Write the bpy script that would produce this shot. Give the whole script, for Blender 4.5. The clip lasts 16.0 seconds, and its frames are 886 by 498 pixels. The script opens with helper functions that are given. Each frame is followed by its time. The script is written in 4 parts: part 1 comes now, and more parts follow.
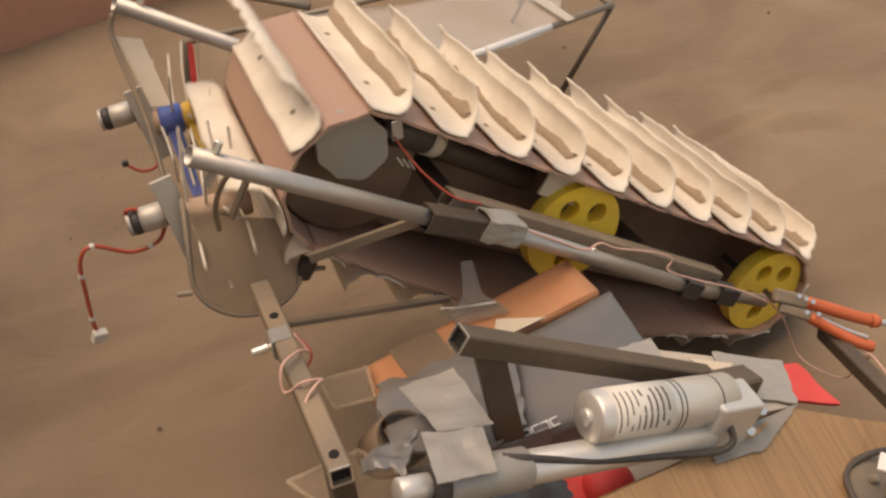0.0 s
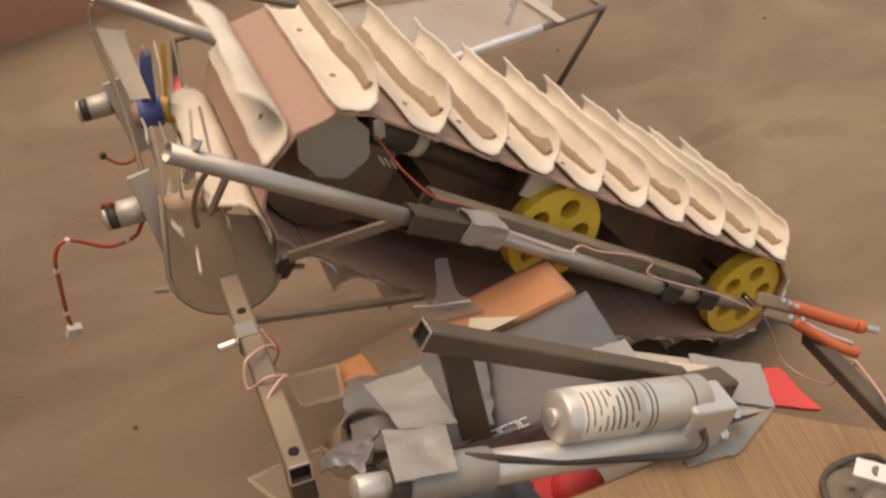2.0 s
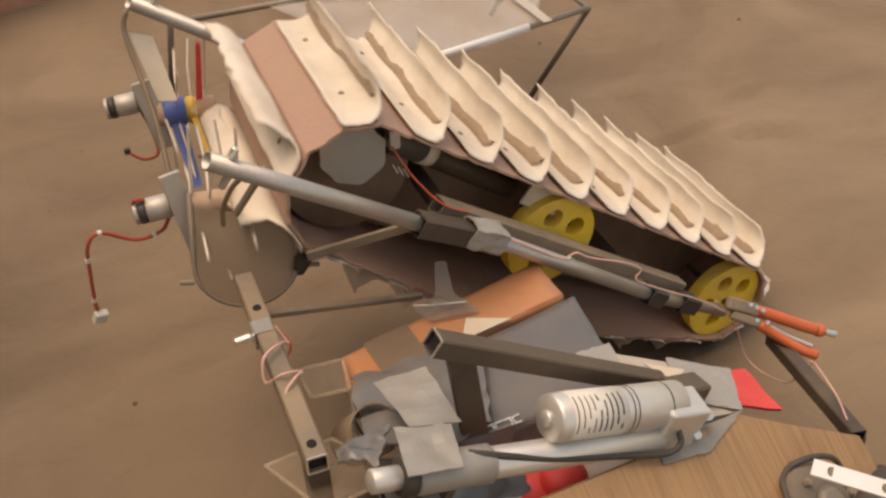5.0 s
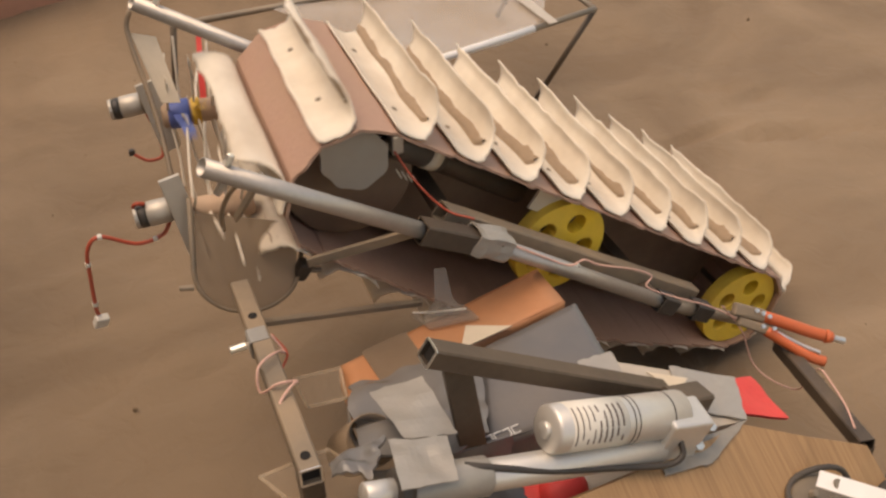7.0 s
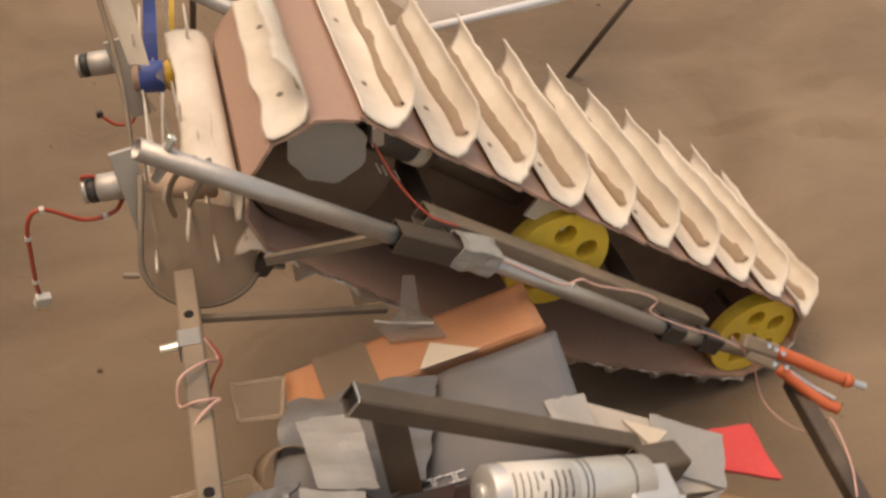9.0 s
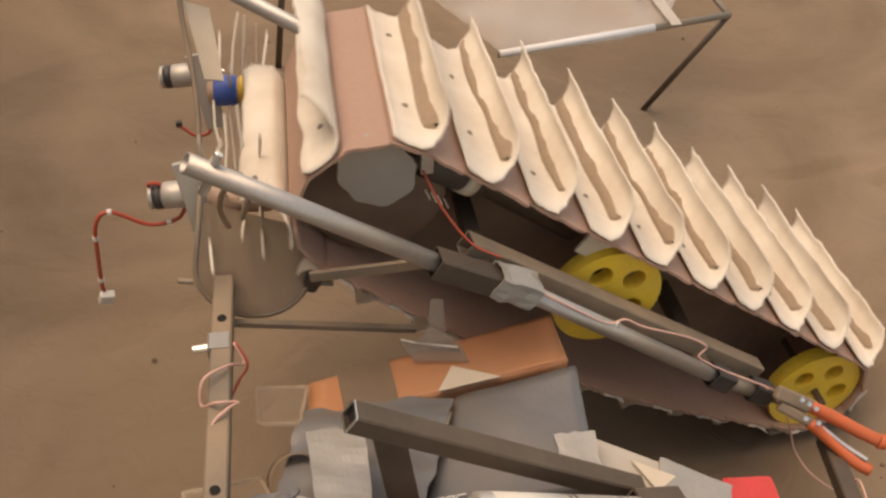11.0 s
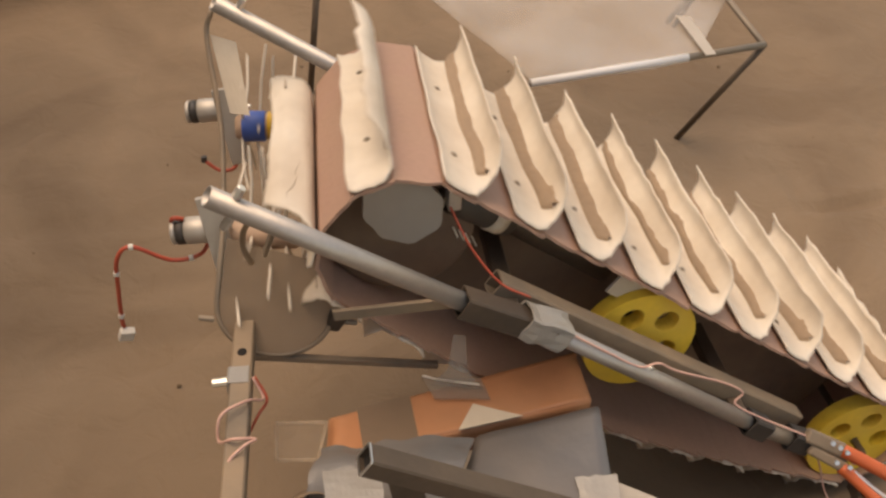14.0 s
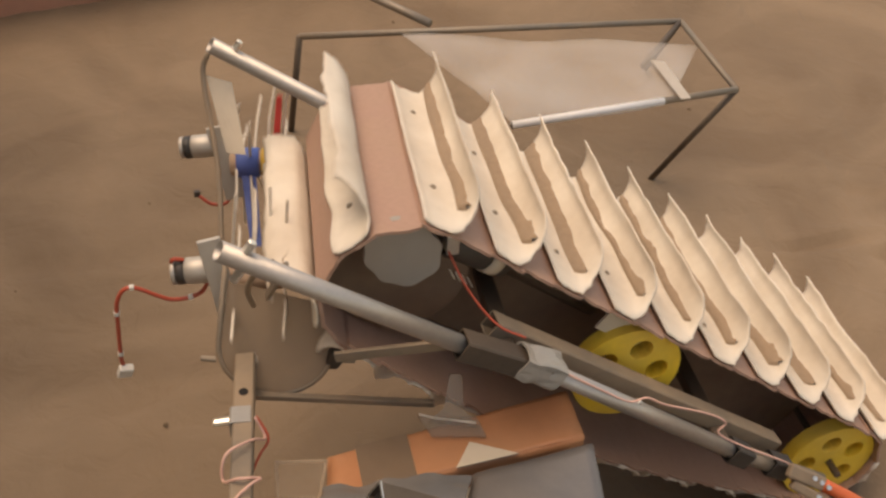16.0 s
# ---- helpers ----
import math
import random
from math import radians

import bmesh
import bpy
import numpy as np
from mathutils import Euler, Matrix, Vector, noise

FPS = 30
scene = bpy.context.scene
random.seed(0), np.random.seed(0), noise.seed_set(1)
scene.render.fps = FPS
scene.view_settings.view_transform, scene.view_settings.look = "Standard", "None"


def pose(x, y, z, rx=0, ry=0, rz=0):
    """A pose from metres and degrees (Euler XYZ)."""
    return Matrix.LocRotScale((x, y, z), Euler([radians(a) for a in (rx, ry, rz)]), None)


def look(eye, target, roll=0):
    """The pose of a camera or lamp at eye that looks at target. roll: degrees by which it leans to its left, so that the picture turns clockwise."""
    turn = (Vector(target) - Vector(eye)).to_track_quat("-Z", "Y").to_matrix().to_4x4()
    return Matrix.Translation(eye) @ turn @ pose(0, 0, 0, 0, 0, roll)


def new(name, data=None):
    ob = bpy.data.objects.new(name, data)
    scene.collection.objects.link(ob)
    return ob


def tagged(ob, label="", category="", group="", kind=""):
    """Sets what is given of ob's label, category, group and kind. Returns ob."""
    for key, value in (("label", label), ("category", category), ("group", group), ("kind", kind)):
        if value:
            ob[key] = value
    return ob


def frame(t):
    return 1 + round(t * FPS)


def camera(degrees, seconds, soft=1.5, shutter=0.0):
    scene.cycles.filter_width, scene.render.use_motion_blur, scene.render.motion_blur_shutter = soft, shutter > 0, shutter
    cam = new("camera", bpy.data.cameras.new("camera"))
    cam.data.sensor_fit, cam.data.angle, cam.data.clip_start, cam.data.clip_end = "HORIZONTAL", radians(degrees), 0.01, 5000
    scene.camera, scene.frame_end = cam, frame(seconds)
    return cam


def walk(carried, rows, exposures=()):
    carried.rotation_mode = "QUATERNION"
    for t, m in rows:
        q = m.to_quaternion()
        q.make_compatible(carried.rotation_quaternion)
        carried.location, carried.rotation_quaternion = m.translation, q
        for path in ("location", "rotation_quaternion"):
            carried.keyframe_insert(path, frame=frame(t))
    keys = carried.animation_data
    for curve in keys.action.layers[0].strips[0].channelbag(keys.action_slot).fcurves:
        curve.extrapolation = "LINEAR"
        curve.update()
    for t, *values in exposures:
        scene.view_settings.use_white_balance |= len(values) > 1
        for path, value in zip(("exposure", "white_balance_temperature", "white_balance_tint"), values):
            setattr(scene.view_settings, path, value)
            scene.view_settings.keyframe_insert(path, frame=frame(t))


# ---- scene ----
cam = camera(47.07, 16.0, soft=2.5, shutter=0.5)
PATH = [
    (0, pose(0.0017, 0.0138, 1.3568, 52.095, 2.771, -26.622)),
    (0.5, pose(0.0103, 0.0153, 1.3413, 52.149, 2.506, -25.861)),
    (1, pose(0.0171, 0.0141, 1.3255, 52.724, 2.154, -25.607)),
    (1.5, pose(0.0283, 0.0016, 1.3325, 54.058, 2.059, -26.050)),
    (2, pose(0.0407, 0.0052, 1.3298, 52.566, 2.344, -25.999)),
    (2.5, pose(0.0274, -0.0001, 1.3741, 50.693, 1.847, -26.974)),
    (3, pose(0.0108, -0.0051, 1.3906, 49.793, 1.120, -27.123)),
    (3.5, pose(-0.0116, -0.0034, 1.4217, 49.884, -0.624, -26.647)),
    (4, pose(-0.0353, -0.0180, 1.4357, 50.641, -0.520, -26.766)),
    (6.5, pose(-0.0029, 0.0007, 1.4361, 50.292, -0.260, -26.115)),
    (7, pose(0.0000, 0.0000, 1.4300, 50.534, -0.024, -26.089)),
    (7.5, pose(-0.0089, -0.0009, 1.4346, 50.668, -1.021, -25.167)),
    (8, pose(0.0044, -0.0086, 1.4157, 50.074, -0.279, -24.829)),
    (8.5, pose(0.0981, 0.0405, 1.3589, 49.180, 0.233, -22.904)),
    (9, pose(0.1807, 0.1214, 1.4156, 46.238, -2.067, -19.626)),
    (9.5, pose(0.2355, 0.0960, 1.4574, 46.632, -1.402, -14.301)),
    (12, pose(0.2642, 0.0867, 1.4577, 46.550, -1.579, -12.179)),
    (12.5, pose(0.2760, 0.0893, 1.4571, 46.878, -0.960, -12.043)),
    (13, pose(0.2826, 0.0941, 1.4519, 46.793, -0.503, -11.769)),
    (13.5, pose(0.2824, 0.1053, 1.4591, 46.793, -0.738, -10.717)),
    (14, pose(0.2752, 0.1098, 1.4671, 47.491, -1.150, -10.362)),
    (14.5, pose(0.2739, 0.1129, 1.4762, 47.886, -1.640, -10.368)),
    (15, pose(0.2523, 0.1203, 1.5102, 47.522, -3.852, -9.331)),
    (15.5, pose(0.2211, 0.0978, 1.4887, 49.923, -2.865, -10.418)),
    (16, pose(0.2239, 0.1022, 1.4919, 49.506, -2.687, -12.002)),
]
walk(cam, PATH, ((0, 1.06, 7600, 16), (9.5, 1.06, 7600, 16), (16, 0.97, 7700, 16)))

# ---- world, sun, exposure ----
wd = bpy.data.worlds.new("sky")
scene.world = wd
wd.use_nodes = True
wn = wd.node_tree.nodes
sky = wn.new("ShaderNodeTexSky")
sky.sky_type, sky.sun_disc = "NISHITA", False
sky.sun_elevation, sky.sun_rotation = radians(73), radians(-61)
warm = wn.new("ShaderNodeMix")
warm.data_type, warm.blend_type = "RGBA", "MULTIPLY"
warm.inputs["Factor"].default_value = 1.0
warm.inputs["B"].default_value = (1.0, 0.80, 0.60, 1)
wd.node_tree.links.new(sky.outputs[0], warm.inputs["A"])
wd.node_tree.links.new(warm.outputs["Result"], wn["Background"].inputs[0])
wn["Background"].inputs[1].default_value = 0.15
sun = new("sun", bpy.data.lights.new("sun", "SUN"))
sun.data.energy, sun.data.angle, sun.data.color = 1.0, radians(50), (1.0, 0.87, 0.70)
sun.matrix_world = look((-0.9, 0.5, 3.4), (0, 0, 0))

# ---- materials ----
DUST = (0.40, 0.29, 0.185)


def mat(name, color, rough=0.6, metal=0.0, dust=0.25, grain=60.0, vary=0.18, bump=0.15, stain=6.0, rand=0.0):
    """Base colour broken up by grain and stains, with settled dust in patches."""
    m = bpy.data.materials.new(name)
    m.use_nodes = True
    nt = m.node_tree
    nd, ln = nt.nodes, nt.links
    bs = nd["Principled BSDF"]
    tc = nd.new("ShaderNodeTexCoord")
    fine = nd.new("ShaderNodeTexNoise")
    fine.inputs["Scale"].default_value, fine.inputs["Detail"].default_value = grain, 6
    big = nd.new("ShaderNodeTexNoise")
    big.inputs["Scale"].default_value, big.inputs["Detail"].default_value = stain, 5
    for t in (fine, big):
        ln.new(tc.outputs["Object"], t.inputs["Vector"])
    dark = nd.new("ShaderNodeMix")
    dark.data_type = "RGBA"
    dark.inputs["A"].default_value = (*[c * (1 - vary) for c in color], 1)
    dark.inputs["B"].default_value = (*[min(1, c * (1 + vary)) for c in color], 1)
    ln.new(fine.outputs["Fac"], dark.inputs["Factor"])
    ramp = nd.new("ShaderNodeMapRange")
    ramp.inputs["From Min"].default_value, ramp.inputs["From Max"].default_value = 0.35, 0.75
    ramp.inputs["To Min"].default_value, ramp.inputs["To Max"].default_value = 0.0, min(1.0, dust * 2)
    ln.new(big.outputs["Fac"], ramp.inputs["Value"])
    dst = nd.new("ShaderNodeMix")
    dst.data_type = "RGBA"
    dst.inputs["B"].default_value = (*DUST, 1)
    ln.new(ramp.outputs[0], dst.inputs["Factor"])
    ln.new(dark.outputs["Result"], dst.inputs["A"])
    last = dst.outputs["Result"]
    if rand:
        oi = nd.new("ShaderNodeObjectInfo")
        hv = nd.new("ShaderNodeHueSaturation")
        mr = nd.new("ShaderNodeMapRange")
        mr.inputs["To Min"].default_value, mr.inputs["To Max"].default_value = 1 - rand, 1 + rand
        ln.new(oi.outputs["Random"], mr.inputs["Value"])
        ln.new(mr.outputs[0], hv.inputs["Value"])
        ln.new(last, hv.inputs["Color"])
        last = hv.outputs["Color"]
    ln.new(last, bs.inputs["Base Color"])
    bs.inputs["Metallic"].default_value = metal
    rr = nd.new("ShaderNodeMapRange")
    rr.inputs["To Min"].default_value, rr.inputs["To Max"].default_value = max(0.05, rough - 0.12), min(1, rough + 0.15)
    ln.new(big.outputs["Fac"], rr.inputs["Value"])
    ln.new(rr.outputs[0], bs.inputs["Roughness"])
    bp = nd.new("ShaderNodeBump")
    bp.inputs["Strength"].default_value, bp.inputs["Distance"].default_value = bump, 0.004
    ln.new(fine.outputs["Fac"], bp.inputs["Height"])
    ln.new(bp.outputs[0], bs.inputs["Normal"])
    return m


def clear(name, alpha, color, rough=0.25):
    m = mat(name, color, rough, 0, 0.3, 40, 0.1, 0.1)
    nt = m.node_tree
    bs = nt.nodes["Principled BSDF"]
    bs.inputs["Alpha"].default_value = alpha
    return m


def soil_material():
    m = mat("soil", (0.330, 0.235, 0.150), 0.95, 0, 0.0, 90, 0.12, 0.5, 2.0)
    nt = m.node_tree
    nd, ln = nt.nodes, nt.links
    bs = nd["Principled BSDF"]
    tc = nd.new("ShaderNodeTexCoord")
    big = nd.new("ShaderNodeTexNoise")
    big.inputs["Scale"].default_value, big.inputs["Detail"].default_value, big.inputs["Distortion"].default_value = 1.6, 7, 1.2
    ln.new(tc.outputs["Object"], big.inputs["Vector"])
    cr = nd.new("ShaderNodeValToRGB")
    cr.color_ramp.elements[0].position, cr.color_ramp.elements[0].color = 0.34, (0.178, 0.124, 0.077, 1)
    cr.color_ramp.elements[1].position, cr.color_ramp.elements[1].color = 0.66, (0.262, 0.188, 0.120, 1)
    ln.new(big.outputs["Fac"], cr.inputs[0])
    ln.new(cr.outputs[0], bs.inputs["Base Color"])
    mid = nd.new("ShaderNodeTexNoise")
    mid.inputs["Scale"].default_value, mid.inputs["Detail"].default_value, mid.inputs["Distortion"].default_value = 11, 9, 0.8
    ln.new(tc.outputs["Object"], mid.inputs["Vector"])
    bp = nd.new("ShaderNodeBump")
    bp.inputs["Strength"].default_value, bp.inputs["Distance"].default_value = 0.6, 0.022
    ln.new(mid.outputs["Fac"], bp.inputs["Height"])
    ln.new(bp.outputs[0], bs.inputs["Normal"])
    return m


M_SOIL = soil_material()
# brown for soil and the shade in the scoops' corners
M_FILL = mat("soil_and_shade", (0.30, 0.22, 0.15), 0.95, 0, 0.1, 90, 0.15, 0.4, 14)
M_SCOOP = mat("cream_plastic", (0.74, 0.67, 0.56), 0.6, 0, 0.22, 45, 0.10, 0.25, 9, 0.05)
M_BELT = mat("brown_sheet", (0.39, 0.24, 0.18), 0.75, 0, 0.22, 120, 0.12, 0.2, 7)
M_STEEL = mat("galvanised_steel", (0.50, 0.48, 0.45), 0.45, 0.75, 0.12, 140, 0.12, 0.06, 14)
M_DARKSTEEL = mat("dark_square_steel", (0.085, 0.064, 0.047), 0.5, 0.25, 0.10, 110, 0.2, 0.1, 11)
M_DUSTY = mat("dust_coated_steel", (0.20, 0.165, 0.125), 0.65, 0.2, 0.4, 110, 0.15, 0.1, 11)
M_DUSTYALU = mat("dusty_aluminium", (0.52, 0.49, 0.44), 0.45, 0.5, 0.1, 120, 0.1, 0.06, 30)
M_GREYSTEEL = mat("worn_grey_steel", (0.24, 0.21, 0.17), 0.55, 0.4, 0.28, 110, 0.15, 0.1, 11)
M_BRIGHT = mat("bright_bolt_steel", (0.75, 0.74, 0.70), 0.3, 0.9, 0.05, 90, 0.1, 0.05)
M_TAPE = mat("silver_duct_tape", (0.35, 0.335, 0.305), 0.42, 0.25, 0.10, 80, 0.10, 0.2, 12)
M_DARKTAPE = mat("grey_tape", (0.25, 0.235, 0.21), 0.5, 0.1, 0.1, 80, 0.1, 0.2, 12)
M_BLACK = mat("black_plastic", (0.035, 0.032, 0.03), 0.5, 0, 0.1, 80, 0.2, 0.1)
M_YELLOW = mat("yellow_plastic", (0.84, 0.57, 0.045), 0.55, 0, 0.14, 70, 0.12, 0.1, 10)
M_ORANGE = mat("orange_plastic", (0.50, 0.22, 0.10), 0.5, 0, 0.12, 70, 0.08, 0.08, 8)
M_GRIP = mat("orange_grip", (0.58, 0.125, 0.04), 0.45, 0, 0.06, 70, 0.1, 0.1)
M_RED = mat("red_cloth", (0.72, 0.06, 0.055), 0.6, 0, 0.03, 90, 0.1, 0.1)
M_WIRERED = mat("red_wire", (0.45, 0.065, 0.032), 0.45, 0, 0.08, 60, 0.1, 0.02)
M_WIREPINK = mat("pink_wire", (0.72, 0.44, 0.36), 0.5, 0, 0.08, 60, 0.1, 0.02)
M_WIREWHITE = mat("white_wire", (0.72, 0.66, 0.56), 0.5, 0, 0.15, 60, 0.1, 0.02)
M_BLUE = mat("blue_tape", (0.045, 0.12, 0.46), 0.5, 0, 0.12, 60, 0.15, 0.1)
M_YTAPE = mat("yellow_tape", (0.72, 0.45, 0.05), 0.5, 0, 0.1, 60, 0.15, 0.1)
M_HUB = mat("tan_hub", (0.50, 0.35, 0.25), 0.7, 0, 0.3, 60, 0.15, 0.2)
M_WRAP = mat("grey_plastic_wrap", (0.15, 0.15, 0.15), 0.20, 0.0, 0.08, 40, 0.15, 0.15, 9)
M_BOX = mat("dark_grey_box", (0.125, 0.125, 0.128), 0.34, 0, 0.10, 24, 0.12, 0.45, 7)
M_BOARD = mat("grey_white_board", (0.46, 0.42, 0.36), 0.6, 0, 0.2, 50, 0.1, 0.1, 6)
M_ALU = mat("aluminium", (0.66, 0.64, 0.60), 0.42, 0.6, 0.06, 160, 0.06, 0.04, 10)
M_LABEL = mat("white_label", (0.70, 0.67, 0.60), 0.6, 0, 0.08, 60, 0.06, 0.05)
# near-black that paints the shade in holes and tube ends
M_VOID = mat("hole_shade_black", (0.012, 0.010, 0.009), 0.9, 0, 0.0, 60, 0.1, 0.0)
M_DRUM = mat("brown_drum", (0.135, 0.084, 0.058), 0.7, 0, 0.2, 60, 0.2, 0.1)
M_HOUSING = mat("dusty_dark_rubber", (0.15, 0.125, 0.095), 0.8, 0, 0.2, 60, 0.2, 0.2, 9)
M_INK = mat("dark_ink", (0.10, 0.075, 0.065), 0.6, 0, 0.05, 60, 0.1, 0.0)
M_LOGO = mat("white_print", (0.75, 0.74, 0.72), 0.5, 0, 0.05, 60, 0.05, 0.0)
M_PLATE = mat("grey_plate", (0.34, 0.32, 0.285), 0.6, 0.1, 0.18, 50, 0.08, 0.1, 8)
M_CREAMPLATE = mat("cream_plate", (0.62, 0.54, 0.42), 0.6, 0, 0.15, 50, 0.1, 0.1)
M_WALL = mat("pink_board", (0.50, 0.24, 0.16), 0.85, 0, 0.12, 30, 0.1, 0.1, 3)
M_ACRYL = clear("dusty_acrylic", 0.10, (0.55, 0.45, 0.34))
M_ACRYLEDGE = clear("acrylic_edge", 0.35, (0.62, 0.50, 0.36))
M_FILM = clear("clear_film", 0.24, (0.80, 0.75, 0.68), 0.12)
M_GUARD = clear("dusty_guard_sheet", 0.62, (0.25, 0.18, 0.12), 0.6)
M_BRACKET = clear("clear_bracket", 0.30, (0.36, 0.33, 0.29), 0.2)


def wood_material():
    m = mat("plywood", (0.52, 0.32, 0.155), 0.55, 0, 0.08, 40, 0.06, 0.1, 4)
    nt = m.node_tree
    nd, ln = nt.nodes, nt.links
    bs = nd["Principled BSDF"]
    tc = nd.new("ShaderNodeTexCoord")
    mp = nd.new("ShaderNodeMapping")
    mp.inputs["Scale"].default_value = (55, 2.2, 2.2)
    no = nd.new("ShaderNodeTexNoise")
    no.inputs["Scale"].default_value, no.inputs["Detail"].default_value, no.inputs["Distortion"].default_value = 3.0, 8, 1.0
    ln.new(tc.outputs["Object"], mp.inputs[0])
    ln.new(mp.outputs[0], no.inputs["Vector"])
    cr = nd.new("ShaderNodeValToRGB")
    cr.color_ramp.elements[0].position, cr.color_ramp.elements[0].color = 0.36, (0.29, 0.168, 0.078, 1)
    cr.color_ramp.elements[1].position, cr.color_ramp.elements[1].color = 0.62, (0.38, 0.228, 0.108, 1)
    ln.new(no.outputs["Fac"], cr.inputs[0])
    ln.new(cr.outputs[0], bs.inputs["Base Color"])
    return m


M_PLY = wood_material()


# ---- mesh helpers ----
def mesh_of(bm, name, smooth=False):
    bmesh.ops.recalc_face_normals(bm, faces=bm.faces)
    me = bpy.data.meshes.new(name)
    bm.to_mesh(me)
    bm.free()
    if smooth:
        for p in me.polygons:
            p.use_smooth = True
    return me


def part(name, bm, material, parent=None, label="", smooth=False):
    me = mesh_of(bm, name, smooth)
    me.materials.append(material)
    ob = new(name, me)
    ob.parent = parent
    if label:
        ob["label"] = label
    return ob


def thing(name, label, category, group="", kind=""):
    return tagged(new(name), label, category, group, kind)


def frame_of(d, hint=(0, 0, 1)):
    d = Vector(d).normalized()
    h = Vector(hint)
    if abs(d.dot(h)) > 0.95:
        h = Vector((0, 1, 0))
    u = d.cross(h).normalized()
    return u, u.cross(d).normalized()


def sweep(points, r, seg=8, bm=None, cap=True):
    """A round rod along a line of points."""
    bm = bm or bmesh.new()
    pts = [Vector(p) for p in points]
    rings = []
    u = None
    for i, p in enumerate(pts):
        d = (pts[min(i + 1, len(pts) - 1)] - pts[max(i - 1, 0)]).normalized()
        if u is None:
            u, v = frame_of(d)
        else:
            u = (u - d * u.dot(d)).normalized()
            v = u.cross(d)
        rings.append([bm.verts.new(p + r * (math.cos(a) * u + math.sin(a) * v)) for a in [2 * math.pi * k / seg for k in range(seg)]])
    for a, b in zip(rings, rings[1:]):
        for k in range(seg):
            bm.faces.new((a[k], a[(k + 1) % seg], b[(k + 1) % seg], b[k]))
    if cap:
        bm.faces.new(rings[0][::-1])
        bm.faces.new(rings[-1])
    return bm


def curve_points(points, n=8, sag=0.0):
    """Smooth points through the given ones (Catmull-Rom)."""
    p = [Vector(q) for q in points]
    p = [p[0] * 2 - p[1]] + p + [p[-1] * 2 - p[-2]]
    out = []
    for i in range(1, len(p) - 2):
        for k in range(n):
            t = k / n
            out.append(0.5 * (2 * p[i] + (p[i + 1] - p[i - 1]) * t + (2 * p[i - 1] - 5 * p[i] + 4 * p[i + 1] - p[i + 2]) * t * t
                              + (3 * p[i] - p[i - 1] - 3 * p[i + 1] + p[i + 2]) * t ** 3))
    out.append(p[-2])
    return out


def pipe(a, b, r, wall=0.0018, seg=20):
    """A hollow round tube, open at both ends."""
    bm = bmesh.new()
    a, b = Vector(a), Vector(b)
    u, v = frame_of(b - a)
    rings = []
    for p, q in ((a, r), (b, r), (b, r - wall), (a, r - wall)):
        rings.append([bm.verts.new(p + q * (math.cos(2 * math.pi * k / seg) * u + math.sin(2 * math.pi * k / seg) * v)) for k in range(seg)])
    for i in range(4):
        x, y = rings[i], rings[(i + 1) % 4]
        for k in range(seg):
            bm.faces.new((x[k], x[(k + 1) % seg], y[(k + 1) % seg], y[k]))
    return bm


def square_tube(a, b, w, wall=0.002, hint=(0, 0, 1), h=None):
    """A hollow square tube, open at both ends, with slightly broken edges."""
    bm = bmesh.new()
    a, b = Vector(a), Vector(b)
    u, v = frame_of(b - a, hint)
    h = h or w
    e = min(w, h) * 0.08

    def ring(p, q):
        x, y = w / 2 - q, h / 2 - q
        c = e if q == 0 else e * 0.3
        return [bm.verts.new(p + s * u + t * v) for s, t in ((x - c, y), (-x + c, y), (-x, y - c), (-x, -y + c), (-x + c, -y), (x - c, -y), (x, -y + c), (x, y - c))]
    rings = [ring(a, 0), ring(b, 0), ring(b, wall), ring(a, wall)]
    for i in range(4):
        x, y = rings[i], rings[(i + 1) % 4]
        for k in range(8):
            bm.faces.new((x[k], x[(k + 1) % 8], y[(k + 1) % 8], y[k]))
    return bm


def block(size, at=(0, 0, 0), bevel=0.002, m=None):
    bm = bmesh.new()
    bmesh.ops.create_cube(bm, size=1.0, matrix=Matrix.Translation(at) @ Matrix.Diagonal((*size, 1)))
    if bevel:
        bmesh.ops.bevel(bm, geom=bm.edges[:], offset=bevel, segments=2, affect="EDGES", profile=0.5)
    if m is not None:
        bm.transform(m)
    return bm


def bar(a, b, w, h, hint=(0, 0, 1), bevel=0.0012):
    """A flat bar from a to b: w across, h along the hint."""
    a, b = Vector(a), Vector(b)
    u, v = frame_of(b - a, hint)
    d = (b - a).normalized()
    m = Matrix((u, d, v)).transposed().to_4x4()
    m.translation = (a + b) / 2
    return block((w, (b - a).length, h), (0, 0, 0), bevel, m)


def cylinder(a, b, r0, r1=None, seg=24, bevel=0.0):
    """A closed round body with rounded rims."""
    a, b = Vector(a), Vector(b)
    r1 = r0 if r1 is None else r1
    u, v = frame_of(b - a)
    d = (b - a).normalized()
    bm = bmesh.new()
    prof = [(0, r0 - bevel), (bevel, r0), ((b - a).length - bevel, r1), ((b - a).length, r1 - bevel)] if bevel else [(0, r0), ((b - a).length, r1)]
    rings = [[bm.verts.new(a + d * l + q * (math.cos(2 * math.pi * k / seg) * u + math.sin(2 * math.pi * k / seg) * v)) for k in range(seg)] for l, q in prof]
    for x, y in zip(rings, rings[1:]):
        for k in range(seg):
            bm.faces.new((x[k], x[(k + 1) % seg], y[(k + 1) % seg], y[k]))
    bm.faces.new(rings[0][::-1])
    bm.faces.new(rings[-1])
    return bm


